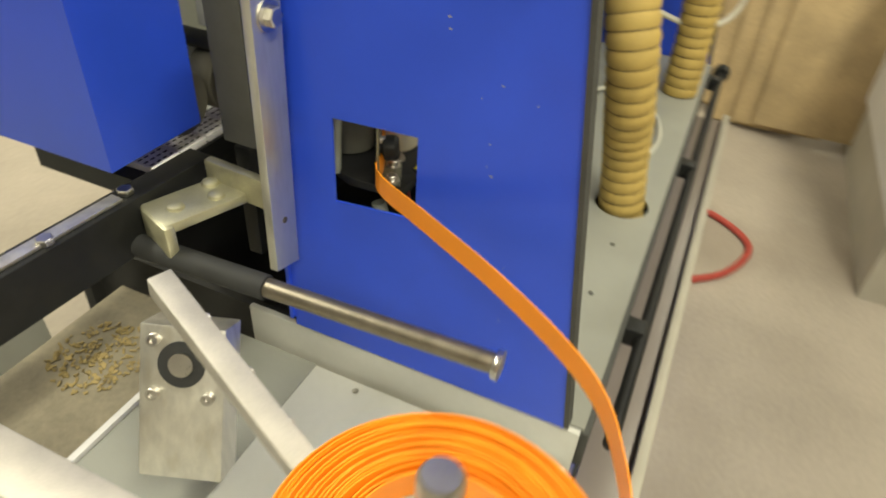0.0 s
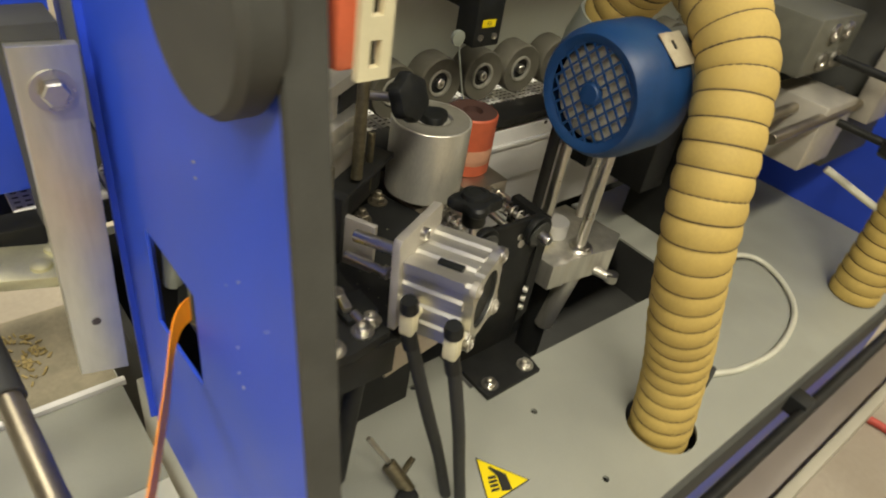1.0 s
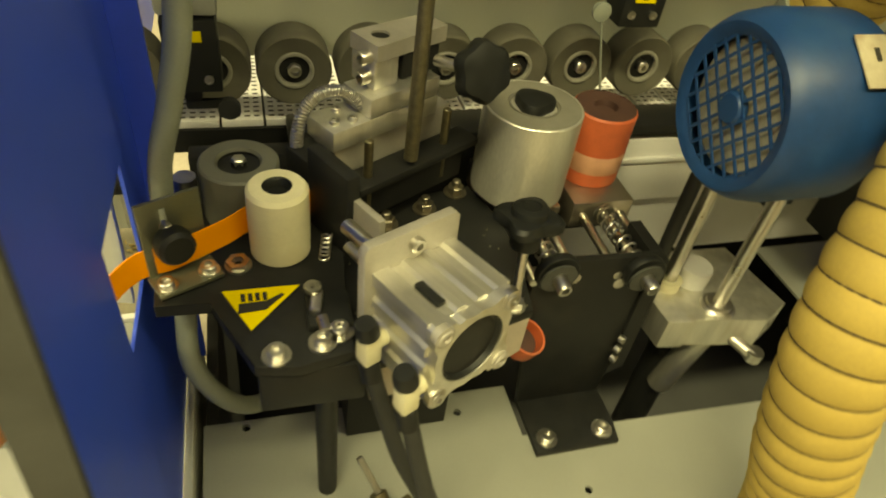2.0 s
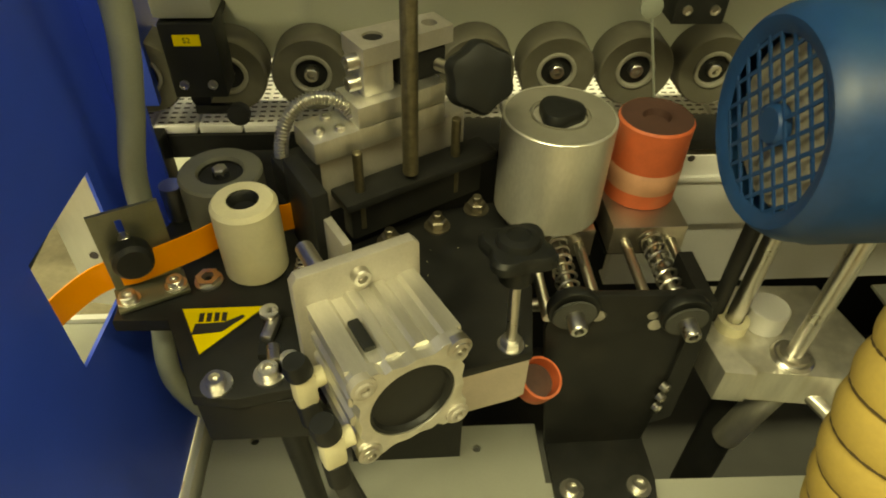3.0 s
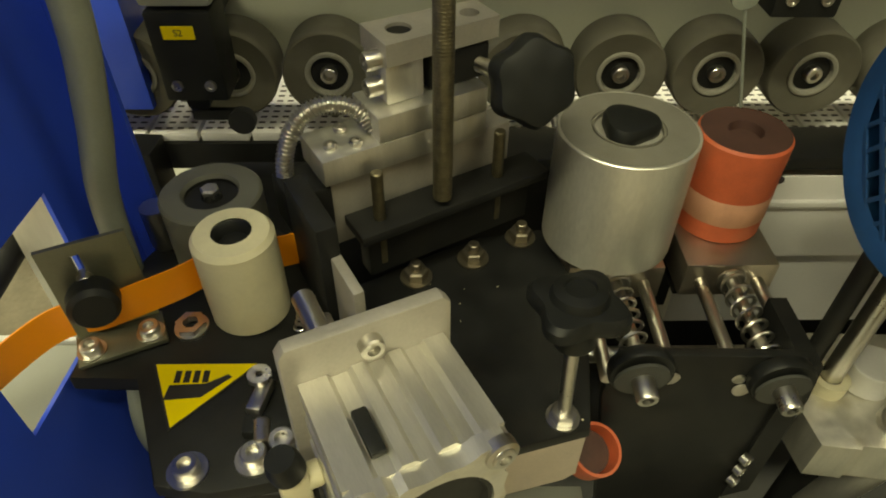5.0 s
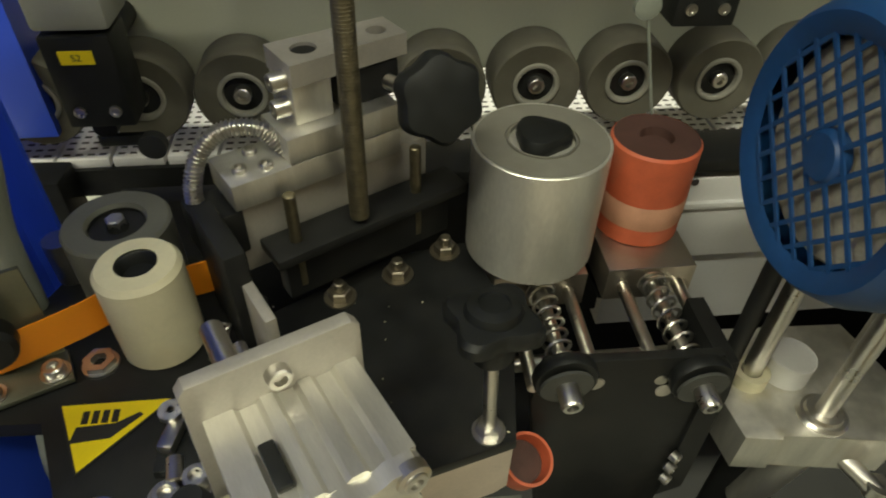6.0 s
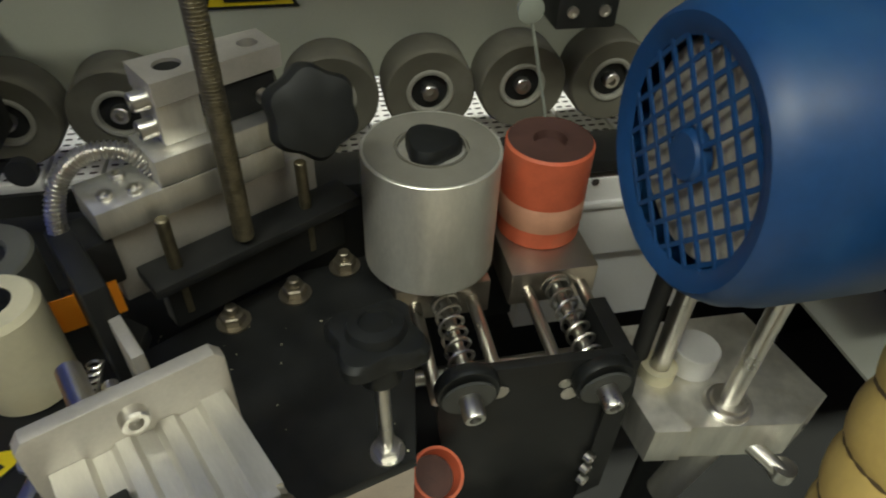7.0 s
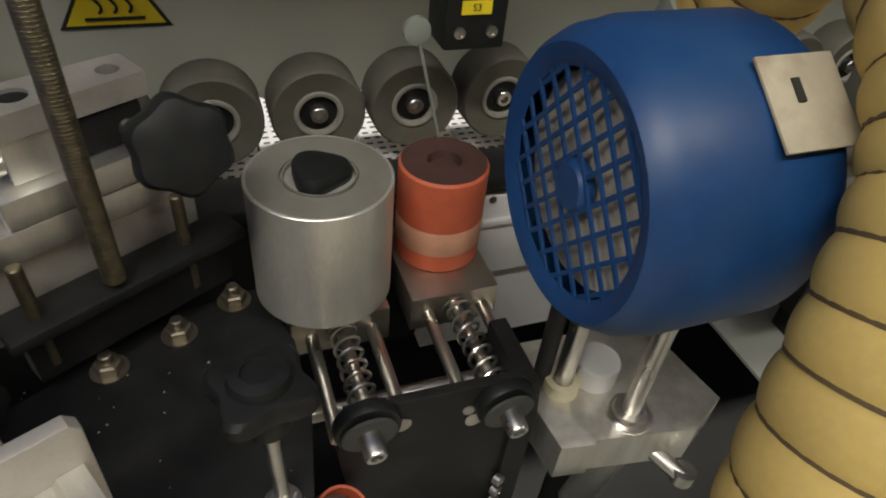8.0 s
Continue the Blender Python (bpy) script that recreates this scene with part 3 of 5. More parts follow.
# ---- gluing unit board ----
BOARD = 0.919
glue = thing("glue_unit", (0.09, -0.17, BED), "black plate unit with a light metal box beneath", "glue unit", move=(-0.007, -0.004, 0))
bm = B()
prism(bm, [(0.105, -0.2585), (0.169, -0.2415), (0.179, -0.18), (0.178, -0.128), (0.162, -0.075), (0.11, -0.085), (0.0, -0.15), (-0.02, -0.20), (0.03, -0.275)], BOARD - 0.008, BOARD, bevel=0.0008)
part("board", bm, BLACK_STEEL, glue)
bm = B()
prism(bm, [(0.106, -0.2575), (0.16, -0.2435), (0.168, -0.24), (0.176, -0.18), (0.1, -0.12), (0.03, -0.18), (0.035, -0.268)], BOARD - 0.052, BOARD - 0.0085, bevel=0.001)
part("box", bm, mat("pinkish_metal", (0.58, 0.5, 0.42), 0.5, 0.3, scale=30), glue, "light beige metal box")
bm = B()
box(bm, (0.08, -0.17, 0.79), (0.1, 0.06, 0.156))
part("post", bm, BLACK_STEEL, glue)
bm = B()
lathe(bm, [(0, 0), (0.016, 0), (0.0175, 0.003), (0.0175, 0.02), (0.0155, 0.02), (0.0145, 0.006), (0, 0.006)], (0.180, -0.219, 0.862), (0.25, -0.35, 0.9), 30)
cup = thing("orange_cap", (0.180, -0.219, 0.862), "round orange-red plastic cap beside the black bracket", "cap", move=(-0.004, 0.006, -0.026))
part("ring", bm, RED, cup)
# Dark disc puts the shade inside the cap into colour.
bm = B()
lathe(bm, [(0, 0.0065), (0.0143, 0.0065), (0.0143, 0.009), (0, 0.009)], (0.180, -0.219, 0.862), (0.25, -0.35, 0.9), 28)
part("inside", bm, ROLLER_TOP, cup, "dark disc standing for the shaded inside")
rng = random.Random(4)
bm = B()
for i in range(40):
    x, y = rng.uniform(0.02, 0.172), rng.uniform(-0.245, -0.12)
    s = rng.uniform(0.0003, 0.0008)
    box(bm, (x, y, BOARD + 0.0003), (s, s * rng.uniform(0.6, 1.6), 0.0005), rz=rng.uniform(0, 90))
solid("dust_specks", bm, CREAM, "pale dust specks on the black plate", "dust", kind="stuff", move=(-0.007, -0.004, 0))

# screw with a mushroom knob
ks = thing("clamp_screw", (0.1555, -0.235, BOARD), "bright screw with a black winged knob", "clamp screw", move=(-0.008, -0.003, 0))
bm = B()
rod(bm, (0.1555, -0.235, BOARD + 0.006), (0.154, -0.229, 0.985), 0.0038)
part("screw", bm, STEEL, ks)
bm = B()
hexagon(bm, (0.1555, -0.235, BOARD + 0.0012), (0, 0, 1), 0.0078, 0.006)
lathe(bm, [(0.004, 0), (0.0095, 0), (0.0095, 0.0012), (0.004, 0.0012)], (0.1555, -0.235, BOARD), seg=24)
part("nut", bm, STEEL, ks)
bm = B()
lathe(bm, [(0, 0), (0.0105, 0), (0.0115, 0.002), (0.0115, 0.012), (0.0135, 0.017), (0.014, 0.020), (0.0145, 0.024), (0.0145, 0.030), (0.013, 0.034), (0.008, 0.0355), (0.0075, 0.034), (0, 0.034)], (0.154, -0.2295, 0.9785), (-0.02, 0.1, 1), 36)
stem = part("stem", bm, BLACK_PLASTIC, ks, "black knob stem")
bm = B()
lobed(bm, (0.1535, -0.2275, 0.996), (-0.02, 0.1, 1), 0.0265, 0.012, 4, 0.3)
part("wing_grip", bm, BLACK_PLASTIC, stem, "black four-winged grip")

# ---- clamp unit with the trimming block, turned 30 degrees ----
U, V = Vector((0.866, 0.5, 0)), Vector((-0.5, 0.866, 0))
def uv(o, a, b, z):
    p = Vector(o) + U * a + V * b
    return (p.x, p.y, z)
O = (0.017, -0.118, 0)
ce = thing("cutting_unit", (0.06, -0.08, 0.95), "stepped aluminium cutting block with a clamp and studs", "cutting unit", move=(-0.001, -0.028, -0.004))
M30 = Matrix.Translation(O) @ Matrix.Rotation(radians(30), 4, "Z")
bm = B()
box(bm, (0.054, 0.017, 1.0215), (0.108, 0.034, 0.017), bevel=0.001, m=M30)
part("lower_block", bm, ALU_PLAIN, ce)
bm = B()
box(bm, (0.0715, 0.017, 1.0385), (0.073, 0.034, 0.0165), bevel=0.001, m=M30)
part("step_block", bm, ALU_PLAIN, ce)
bm = B()
box(bm, (0.066, 0.016, 0.988), (0.13, 0.02, 0.049), bevel=0.001, m=M30)
part("back_plate", bm, ALU_DULL, ce, "dull plate under the block")
bm = B()
box(bm, (0.078, -0.008, 0.982), (0.135, 0.026, 0.007), bevel=0.001, m=M30)
box(bm, (0.078, -0.004, 0.958), (0.12, 0.014, 0.03), bevel=0.001, m=M30)
part("stud_bar", bm, BLACK_STEEL, ce, "black bar with studs")
for a in (0.028, 0.113):
    bm = B()
    rod(bm, uv(O, a, -0.008, 0.95), uv(O, a, -0.008, 1.019), 0.0037)
    part("stud", bm, ROD, ce)
for a, b, z in ((0.051, -0.009, BOARD + 0.014), (0.094, -0.013, BOARD + 0.014), (0.135, -0.012, BOARD + 0.014)):
    bm = B()
    p = uv(O, a, b, z - 0.016)
    rod(bm, (p[0], p[1], BOARD), (p[0], p[1], z + 0.005), 0.004)
    hexagon(bm, (p[0], p[1], z - 0.008), (0, 0, 1), 0.008, 0.007)
    lathe(bm, [(0.004, 0), (0.011, 0), (0.011, 0.0014), (0.004, 0.0014)], (p[0], p[1], z - 0.0095), seg=22)
    part("nut", bm, STEEL_DARK, ce, "oily stud nut")
bm = B()
box(bm, (0.058, 0.024, 1.0595), (0.024, 0.028, 0.0255), bevel=0.0012, m=M30)
part("clamp_post", bm, ALU_PLAIN, ce)
bm = B()
pierced(bm, [(0.046, 0.008), (0.12, 0.010), (0.12, 0.036), (0.046, 0.040)], [circle(0.062, 0.024, 0.0075, 20), circle(0.107, 0.022, 0.0058, 20)], 1.0705, 1.0835)
bmesh.ops.transform(bm, matrix=M30, verts=bm.verts)
part("clamp_arm", bm, ALU_DULL, ce, "flat arm with two bores")
# Black fill stands for the shade inside the open bore above the post.
for a, b in ((0.062, 0.024),):
    bm = B()
    p = uv(O, a, b, 1.07)
    lathe(bm, [(0, 0), (0.0074, 0), (0.0074, 0.0125), (0, 0.0125)], (p[0], p[1], 1.069), seg=20)
    part("dark_bore_fill", bm, BLACK_PLASTIC, ce)
for z in (1.072, 1.056):
    bm = B()
    p = uv(O, 0.046, 0.018, z)
    socket_screw(bm, p, (-U.x, -U.y, 0), 0.0055, 0.009)
    part("side_screw", bm, STEEL, ce)
for a, b in ((0.01, 0.012), (0.024, 0.008), (0.022, 0.026)):
    bm = B()
    p = uv(O, a, b, 1.03)
    socket_screw(bm, p, (0, 0, 1), 0.004, 0.003)
    part("top_screw", bm, STEEL, ce)
bm = B()
box(bm, (0.095, 0.02, 1.058), (0.04, 0.018, 0.022), bevel=0.002, m=M30)
part("slider", bm, BLACK_STEEL, ce, "black slider under the arm")
bm = B()
rod(bm, uv(O, 0.1, 0.0, 1.063), (0.128, -0.104, 1.07), 0.0045)
part("knob_screw", bm, STEEL, ce)
bm = B()
lobed(bm, (0.1265, -0.1, 1.070), (0.25, -0.85, 0.35), 0.0245, 0.017, 6, 0.13)
part("knob", bm, BLACK_PLASTIC, ce, "black star grip")

bm = B()
rod(bm, (0.086, -0.117, 0.985), (0.086, -0.119, 1.36), 0.0058)
for i in range(180):
    z = 0.985 + i * 0.002
    lathe(bm, [(0.0057, 0), (0.00605, 0.0008), (0.0057, 0.0016)], (0.086, -0.117 - 0.002 * (z - 0.985) / 0.375, z), seg=12)
solid("threaded_rod", bm, ROD, "tall oily threaded rod standing on the stud bar", "threaded rod", move=(-0.004, -0.009, 0.002))

pts = curve_points([(-0.006, -0.135, 0.98), (-0.009, -0.132, 0.998), (-0.009, -0.128, 1.016), (-0.002, -0.122, 1.034), (0.012, -0.117, 1.044), (0.03, -0.114, 1.042), (0.043, -0.116, 1.03)], 240)
bm = B()
sweep(bm, pts, [0.0048 + 0.0007 * math.cos(i * 1.25) for i in range(len(pts))], 12)
solid("metal_conduit", bm, STEEL, "ribbed bright metal cable conduit in an arc", "conduit")

# ---- compact air cylinder ----
A = Vector((0.43, -0.898, 0.06)).normalized()
Wd = Vector((0.9, 0.432, -0.02)).normalized()
Up = Wd.cross(-A).normalized()
if Up.z < 0:
    Up = -Up
Cf = Vector((0.0773, -0.3264, 0.986))
MC = Matrix(((Wd.x, Up.x, A.x, Cf.x), (Wd.y, Up.y, A.y, Cf.y), (Wd.z, Up.z, A.z, Cf.z), (0, 0, 0, 1))) @ Matrix.Scale(0.92, 4)
cyl = thing("air_cylinder", label="silver aluminium compact air cylinder with a black bore cover", category="air cylinder", m=MC)
H = 0.0355
def notched(h, slots, w=0.004, d=0.004):
    """A square outline with grooves in its sides."""
    side = [(-h, h)]
    for s in slots:
        side += [(s - w, h), (s - w * 0.6, h - d), (s + w * 0.6, h - d), (s + w, h)]
    out = []
    for k in range(4):
        c, s = math.cos(-k * math.pi / 2), math.sin(-k * math.pi / 2)
        out += [(x * c - y * s, x * s + y * c) for x, y in side]
    return out
bm = B()
prism(bm, notched(H, (-0.0165, 0.001, 0.019), 0.006, 0.0026), -0.066, -0.009)
part("barrel", bm, ALU_PLAIN, cyl)
bm = B()
o2 = []
for k in range(4):
    c, s = math.cos(-k * math.pi / 2), math.sin(-k * math.pi / 2)
    o2 += [(x * c - y * s, x * s + y * c) for x, y in ((-H + 0.003, H), (-0.02, H), (-0.016, H - 0.004), (-0.012, H - 0.002), (-0.004, H - 0.0035), (0.004, H - 0.002), (0.012, H - 0.0035), (0.017, H - 0.002), (0.02, H), (H - 0.003, H))]
pierced(bm, o2, [circle(0, 0, 0.0272, 36)], -0.009, 0.0)
part("end_frame", bm, ALU_PLAIN, cyl, "cast end frame with scalloped edge")
bm = B()
lathe(bm, [(0.0270, -0.006), (0.0270, -0.001), (0.025, -0.0012), (0.0235, -0.004), (0, -0.004)], seg=40)
part("bore_cover", bm, BLACK_PLASTIC, cyl, "black round bore cover")
for sx in (-1, 1):
    for sy in (-1, 1):
        bm = B()
        lathe(bm, [(0.0078, -0.004), (0.0078, 0.0015), (0.0055, 0.0022)], (sx * 0.0292, sy * 0.0292, 0), seg=20)
        socket_screw(bm, (sx * 0.0292, sy * 0.0292, -0.001), (0, 0, 1), 0.0055, 0.0045)
        part("corner_screw", bm, STEEL if sx * sy > 0 else ALU_DULL, cyl)
bm = B()
prism(bm, [(-0.0415, -0.036), (-0.0415, 0.053), (-0.038, 0.0575), (0.036, 0.0575), (0.04, 0.053), (0.04, -0.036)], -0.0745, -0.0662, bevel=0.0012)
part("mounting_plate", bm, ALU_DULL, cyl, "thick mounting plate")
bm = B()
socket_screw(bm, (-0.001, 0.046, -0.0662), (0, 0, 1), 0.0058, 0.006)
part("plate_screw", bm, STEEL, cyl)
bm = B()
box(bm, (-0.0165, H - 0.0005, -0.03), (0.007, 0.004, 0.024), bevel=0.001)
part("sensor", bm, BLACK_PLASTIC, cyl, "black slot sensor")
bm = B()
rod(bm, (-0.016, 0.03, -0.075), (-0.016, 0.03, -0.125), 0.006)
part("piston_rod", bm, STEEL, cyl)
for z, y in ((-0.05, -0.008), (-0.008, -0.016)):
    bm = B()
    rod(bm, (-H, y, z), (-H - 0.012, y, z), 0.0065)
    box(bm, (-H - 0.013, y - 0.004, z), (0.014, 0.026, 0.014), bevel=0.003)
    ft = part("fitting", bm, CREAM, cyl, "cream plastic elbow fitting")
    bm = B()
    lathe(bm, [(0, 0), (0.0085, 0), (0.0085, 0.007), (0.007, 0.012), (0, 0.012)], (-H - 0.014, y + 0.009, z), (-0.2, 1, 0), 20)
    part("adjuster", bm, BLACK_PLASTIC, ft, "black adjuster cap")
    bm = B()
    rod(bm, (-H - 0.013, y - 0.016, z), (-H - 0.012, y - 0.034, z + 0.004), 0.0075)
    part("collar", bm, BLACK_PLASTIC, ft)
def tube(name, pts, r, material, label, cat="hose", group="", move=(0, 0, 0)):
    bm = B()
    sweep(bm, curve_points(pts, 60), r, 12)
    return solid(name, bm, material, label, cat, group, move=move)
for z, y, end in ((-0.05, -0.008, (0.083, -0.331, BED)), (-0.008, -0.016, (0.09, -0.347, BED))):
    p = MC @ Vector((-H - 0.012, y - 0.03, z + 0.004))
    tube("air_tube", [p, p.lerp(Vector(end), 0.3) + Vector((0.002, -0.004, -0.012)), p.lerp(Vector(end), 0.7) + Vector((0.004, 0.004, 0.0)), Vector(end)], 0.006, BLACK_RUBBER, "black rubber air tube going into the bed", "air tube", "air tubes")

# ---- tape inlet bracket with rollers ----
T = 0.952
inlet = thing("inlet_bracket", (-0.05, -0.23, BED), "black tape inlet plate on a round leg", "bracket", move=(0.004, -0.005, 0))
bm = B()
prism(bm, [(-0.118, -0.228), (-0.082, -0.228), (-0.056, -0.288), (-0.03, -0.292), (0.008, -0.285), (0.01, -0.22), (0.02, -0.15), (-0.03, -0.11), (-0.1, -0.12), (-0.12, -0.17)], T - 0.01, T, bevel=0.0008)
part("plate", bm, BLACK_STEEL, inlet)
bm = B()
box(bm, (-0.02, -0.282, T - 0.03), (0.07, 0.012, 0.04), bevel=0.002)
part("apron", bm, BLACK_STEEL, inlet)
bm = B()
rod(bm, (-0.006, -0.248, BED), (-0.01, -0.275, T - 0.012), 0.0085)
part("leg", bm, BLACK_STEEL, inlet)
bm = B()
box(bm, (-0.005, -0.25, T + 0.0035), (0.03, 0.03, 0.006), bevel=0.001)
part("pad", bm, BLACK_PLASTIC, inlet)
for x, y in ((-0.042, -0.281), (-0.063, -0.194), (0.0, -0.268), (-0.012, -0.275)):
    bm = B()
    lathe(bm, [(0.004, 0), (0.0095, 0), (0.0095, 0.0015), (0.004, 0.0015)], (x, y, T), seg=22)
    if y > -0.2:
        lathe(bm, [(0.0085, 0.0015), (0.0085, 0.005), (0.0045, 0.005), (0.0045, 0.001)], (x, y, T), seg=6)
    else:
        socket_screw(bm, (x, y, T + 0.0015), (0, 0, 1), 0.0062, 0.006)
    part("bolt", bm, STEEL, inlet)
bm = B()
box(bm, (-0.013, -0.247, T + 0.010), (0.008, 0.02, 0.007), rz=-12, bevel=0.002)
rod(bm, (-0.011, -0.258, T + 0.007), (-0.009, -0.27, T + 0.005), 0.004)
lathe(bm, [(0.002, 0), (0.006, 0), (0.006, 0.003), (0.002, 0.003)], (-0.0145, -0.238, T + 0.0135), seg=18)
solid("chrome_latch", bm, STEEL, "small chrome toggle latch on the inlet plate", "latch", move=(0.004, -0.005, 0))
s2 = thing("warning_sign", (-0.05, -0.23, T), "yellow triangular hazard sticker with a black border", "warning sign", "hazard signs", move=(0.004, -0.005, 0))
hand_sign(s2, [(-0.0765, -0.2195), (-0.0195, -0.2195), (-0.057, -0.2605)], T + 0.0004)

wr = thing("cream_roller", (-0.031, -0.172, T), "cream plastic guide roller on the inlet plate", "roller", move=(0.003, -0.013, 0))
bm = B()
lathe(bm, [(0.009, 0), (0.02, 0), (0.0218, 0.002), (0.022, 0.03), (0.0218, 0.056), (0.0195, 0.0592), (0.0105, 0.0595)], (-0.031, -0.172, T), seg=48)
part("sleeve", bm, CREAM, wr)
bm = B()
lathe(bm, [(0.0106, 0.0585), (0.0095, 0.0575), (0.008, 0.052), (0.0, 0.052)], (-0.031, -0.172, T), seg=28)
part("bore", bm, BLACK_PLASTIC, wr)
gr = thing("grey_roller", (-0.055, -0.128, T - 0.01), "grey guide roller with a dark top recess", "roller", move=(0.002, -0.009, 0.006))
bm = B()
lathe(bm, [(0.008, 0), (0.0285, 0), (0.0295, 0.001), (0.0295, 0.046), (0.028, 0.0475), (0.017, 0.0475), (0.0155, 0.045)], (-0.055, -0.128, T - 0.005), seg=48)
part("sleeve", bm, GREY_PLASTIC, gr)
bm = B()
lathe(bm, [(0.0155, 0.045), (0.0155, 0.043), (0.006, 0.043), (0.005, 0.047), (0, 0.047)], (-0.055, -0.128, T - 0.005), seg=30)
part("recess", bm, BLACK_STEEL, gr)
bm = B()
hexagon(bm, (-0.055, -0.128, T + 0.04), (0, 0, 1), 0.0055, 0.005)
part("nut", bm, STEEL, gr)

gp = thing("guide_plate", (-0.1, -0.2, T), "olive steel tape guide plate with slot and black knob", "guide plate")
GM = Matrix.Translation((-0.0975, -0.2005, 0)) @ Matrix.Rotation(radians(25), 4, "Z")
bm = B()
pierced(bm, [(-0.021, T + 0.004), (0.021, T + 0.004), (0.021, 1.018), (-0.021, 1.018)], [[(-0.0065, 0.988), (-0.0025, 0.988), (-0.0025, 1.011), (-0.0065, 1.011)]], 0.0, 0.0025, "y")
bmesh.ops.transform(bm, matrix=GM, verts=bm.verts)
part("plate", bm, mat("olive_steel", (0.2, 0.2, 0.15), 0.35, 0.7, scale=30, vary=0.15), gp)
bm = B()
box(bm, (0, -0.010, T + 0.003), (0.045, 0.023, 0.003), bevel=0.0005, m=GM)
part("foot", bm, mat("olive_steel_foot", (0.2, 0.2, 0.15), 0.35, 0.7, scale=30, vary=0.15), gp)
for a in (-0.015, 0.015):
    bm = B()
    p = GM @ Vector((a, -0.013, T + 0.0045))
    lathe(bm, [(0.003, 0), (0.0075, 0), (0.0075, 0.001), (0.003, 0.001)], p, seg=20)
    socket_screw(bm, p + Vector((0, 0, 0.001)), (0, 0, 1), 0.0055, 0.005)
    part("bolt", bm, STEEL, gp)
bm = B()
p = GM @ Vector((-0.004, 0.002, 0.986))
lathe(bm, [(0, 0), (0.006, 0), (0.006, 0.004), (0.012, 0.006), (0.013, 0.01), (0.0125, 0.018), (0.010, 0.021), (0, 0.021)], p, GM.to_3x3() @ Vector((0, -1, 0.1)), 28)
part("knob", bm, BLACK_PLASTIC, gp, "black round knob")
bm = B()
rod(bm, GM @ Vector((-0.0045, 0.003, 0.996)), GM @ Vector((-0.0045, -0.006, 0.996)), 0.004)
part("stud", bm, STEEL, gp)

# black levers behind the cream roller
lv = thing("lever_arm", (0.02, -0.16, T), "black steel lever arms beside the piston rod", "lever", move=(0, -0.02, -0.012))
bm = B()
box(bm, (0.012, -0.155, 1.0), (0.012, 0.05, 0.07), rz=28, bevel=0.002)
part("arm", bm, BLACK_STEEL, lv)
bm = B()
box(bm, (0.0, -0.115, 1.004), (0.026, 0.03, 0.03), rz=30, bevel=0.002)
part("block", bm, BLACK_STEEL, lv)
bm = B()
box(bm, (0.026, -0.175, 0.99), (0.006, 0.06, 0.05), rz=28, bevel=0.001)
part("cheek", bm, ALU_DULL, lv)
bm = B()
rod(bm, (0.018, -0.19, 0.985), (0.034, -0.225, 0.985), 0.004)
socket_screw(bm, (0.034, -0.225, 0.985), (0.4, -0.9, 0), 0.006, 0.006)
part("pin", bm, STEEL, lv)

tube("grey_pipe", [(-0.11, -0.152, 0.95), (-0.105, -0.153, 1.01), (-0.09, -0.158, 1.065), (-0.076, -0.166, 1.13), (-0.07, -0.18, 1.24), (-0.068, -0.2, 1.4)], 0.0085, GREY_TUBE, "grey plastic pipe standing by the inlet", "pipe")
bm = B()
lathe(bm, [(0, 0), (0.008, 0), (0.0085, 0.001), (0.0085, 0.03), (0, 0.03)], (-0.094, -0.128, T), seg=24)
solid("small_roller", bm, STEEL, "small bright steel guide roller", "roller")

# ---- limit switches on the beam ----
def limit_switch(x, z, label_text, label_z=0.049, lever=True):
    t = thing("limit_switch", (x, 0.0, z), "black limit switch with yellow label and roller lever", "limit switch", "limit switches", move=(0, -0.013, 0))
    bm = B()
    box(bm, (x, -0.012, z + 0.031), (0.042, 0.034, 0.062), bevel=0.002)
    part("body", bm, BLACK_PLASTIC, t)
    bm = B()
    box(bm, (x, -0.006, z + 0.08), (0.046, 0.044, 0.032), bevel=0.004)
    part("head", bm, GREY_PAINT, t, "grey metal head")
    bm = B()
    rod(bm, (x, 0.01, z + 0.04), (x, 0.07, z + 0.04), 0.01)
    part("mount", bm, BLACK_STEEL, t)
    bm = B()
    box(bm, (x - 0.001, -0.0295, z + label_z), (0.02, 0.0012, 0.0085))
    lab = part("label", bm, YELLOW, t, "yellow label")
    cu = bpy.data.curves.new("marking", "FONT")
    cu.body, cu.size, cu.extrude = label_text, 0.0062, 0.0001
    cu.align_x, cu.align_y = "CENTER", "CENTER"
    cu.materials.append(INK)
    tx = new("marking", cu)
    tx.parent = lab
    tx.matrix_basis = ROOT[lab.name] @ pose(x - 0.001, -0.0303, z + label_z, 90, 0, 0)
    for dx in (-0.011, 0.011):
        bm = B()
        socket_screw(bm, (x + dx, -0.029, z + 0.012), (0, -1, 0), 0.0038, 0.002)
        part("screw", bm, STEEL, t)
    if not lever:
        return t
    bm = B()
    lathe(bm, [(0, 0), (0.008, 0), (0.008, 0.01), (0, 0.01)], (x - 0.004, -0.01, z - 0.006), (0, -1, 0), 20)
    box(bm, (x + 0.006, -0.018, z - 0.016), (0.034, 0.006, 0.009), bevel=0.002)
    part("lever", bm, BLACK_PLASTIC, t)
    bm = B()
    lathe(bm, [(0, 0), (0.009, 0), (0.0095, 0.001), (0.0095, 0.008), (0, 0.009)], (x + 0.024, -0.016, z - 0.02), (0, -1, 0), 24)
    part("roller", bm, BLACK_RUBBER, t)
    return t
limit_switch(-0.083, 1.004, "S2")
limit_switch(0.31, 1.062, "S3", 0.028, False)
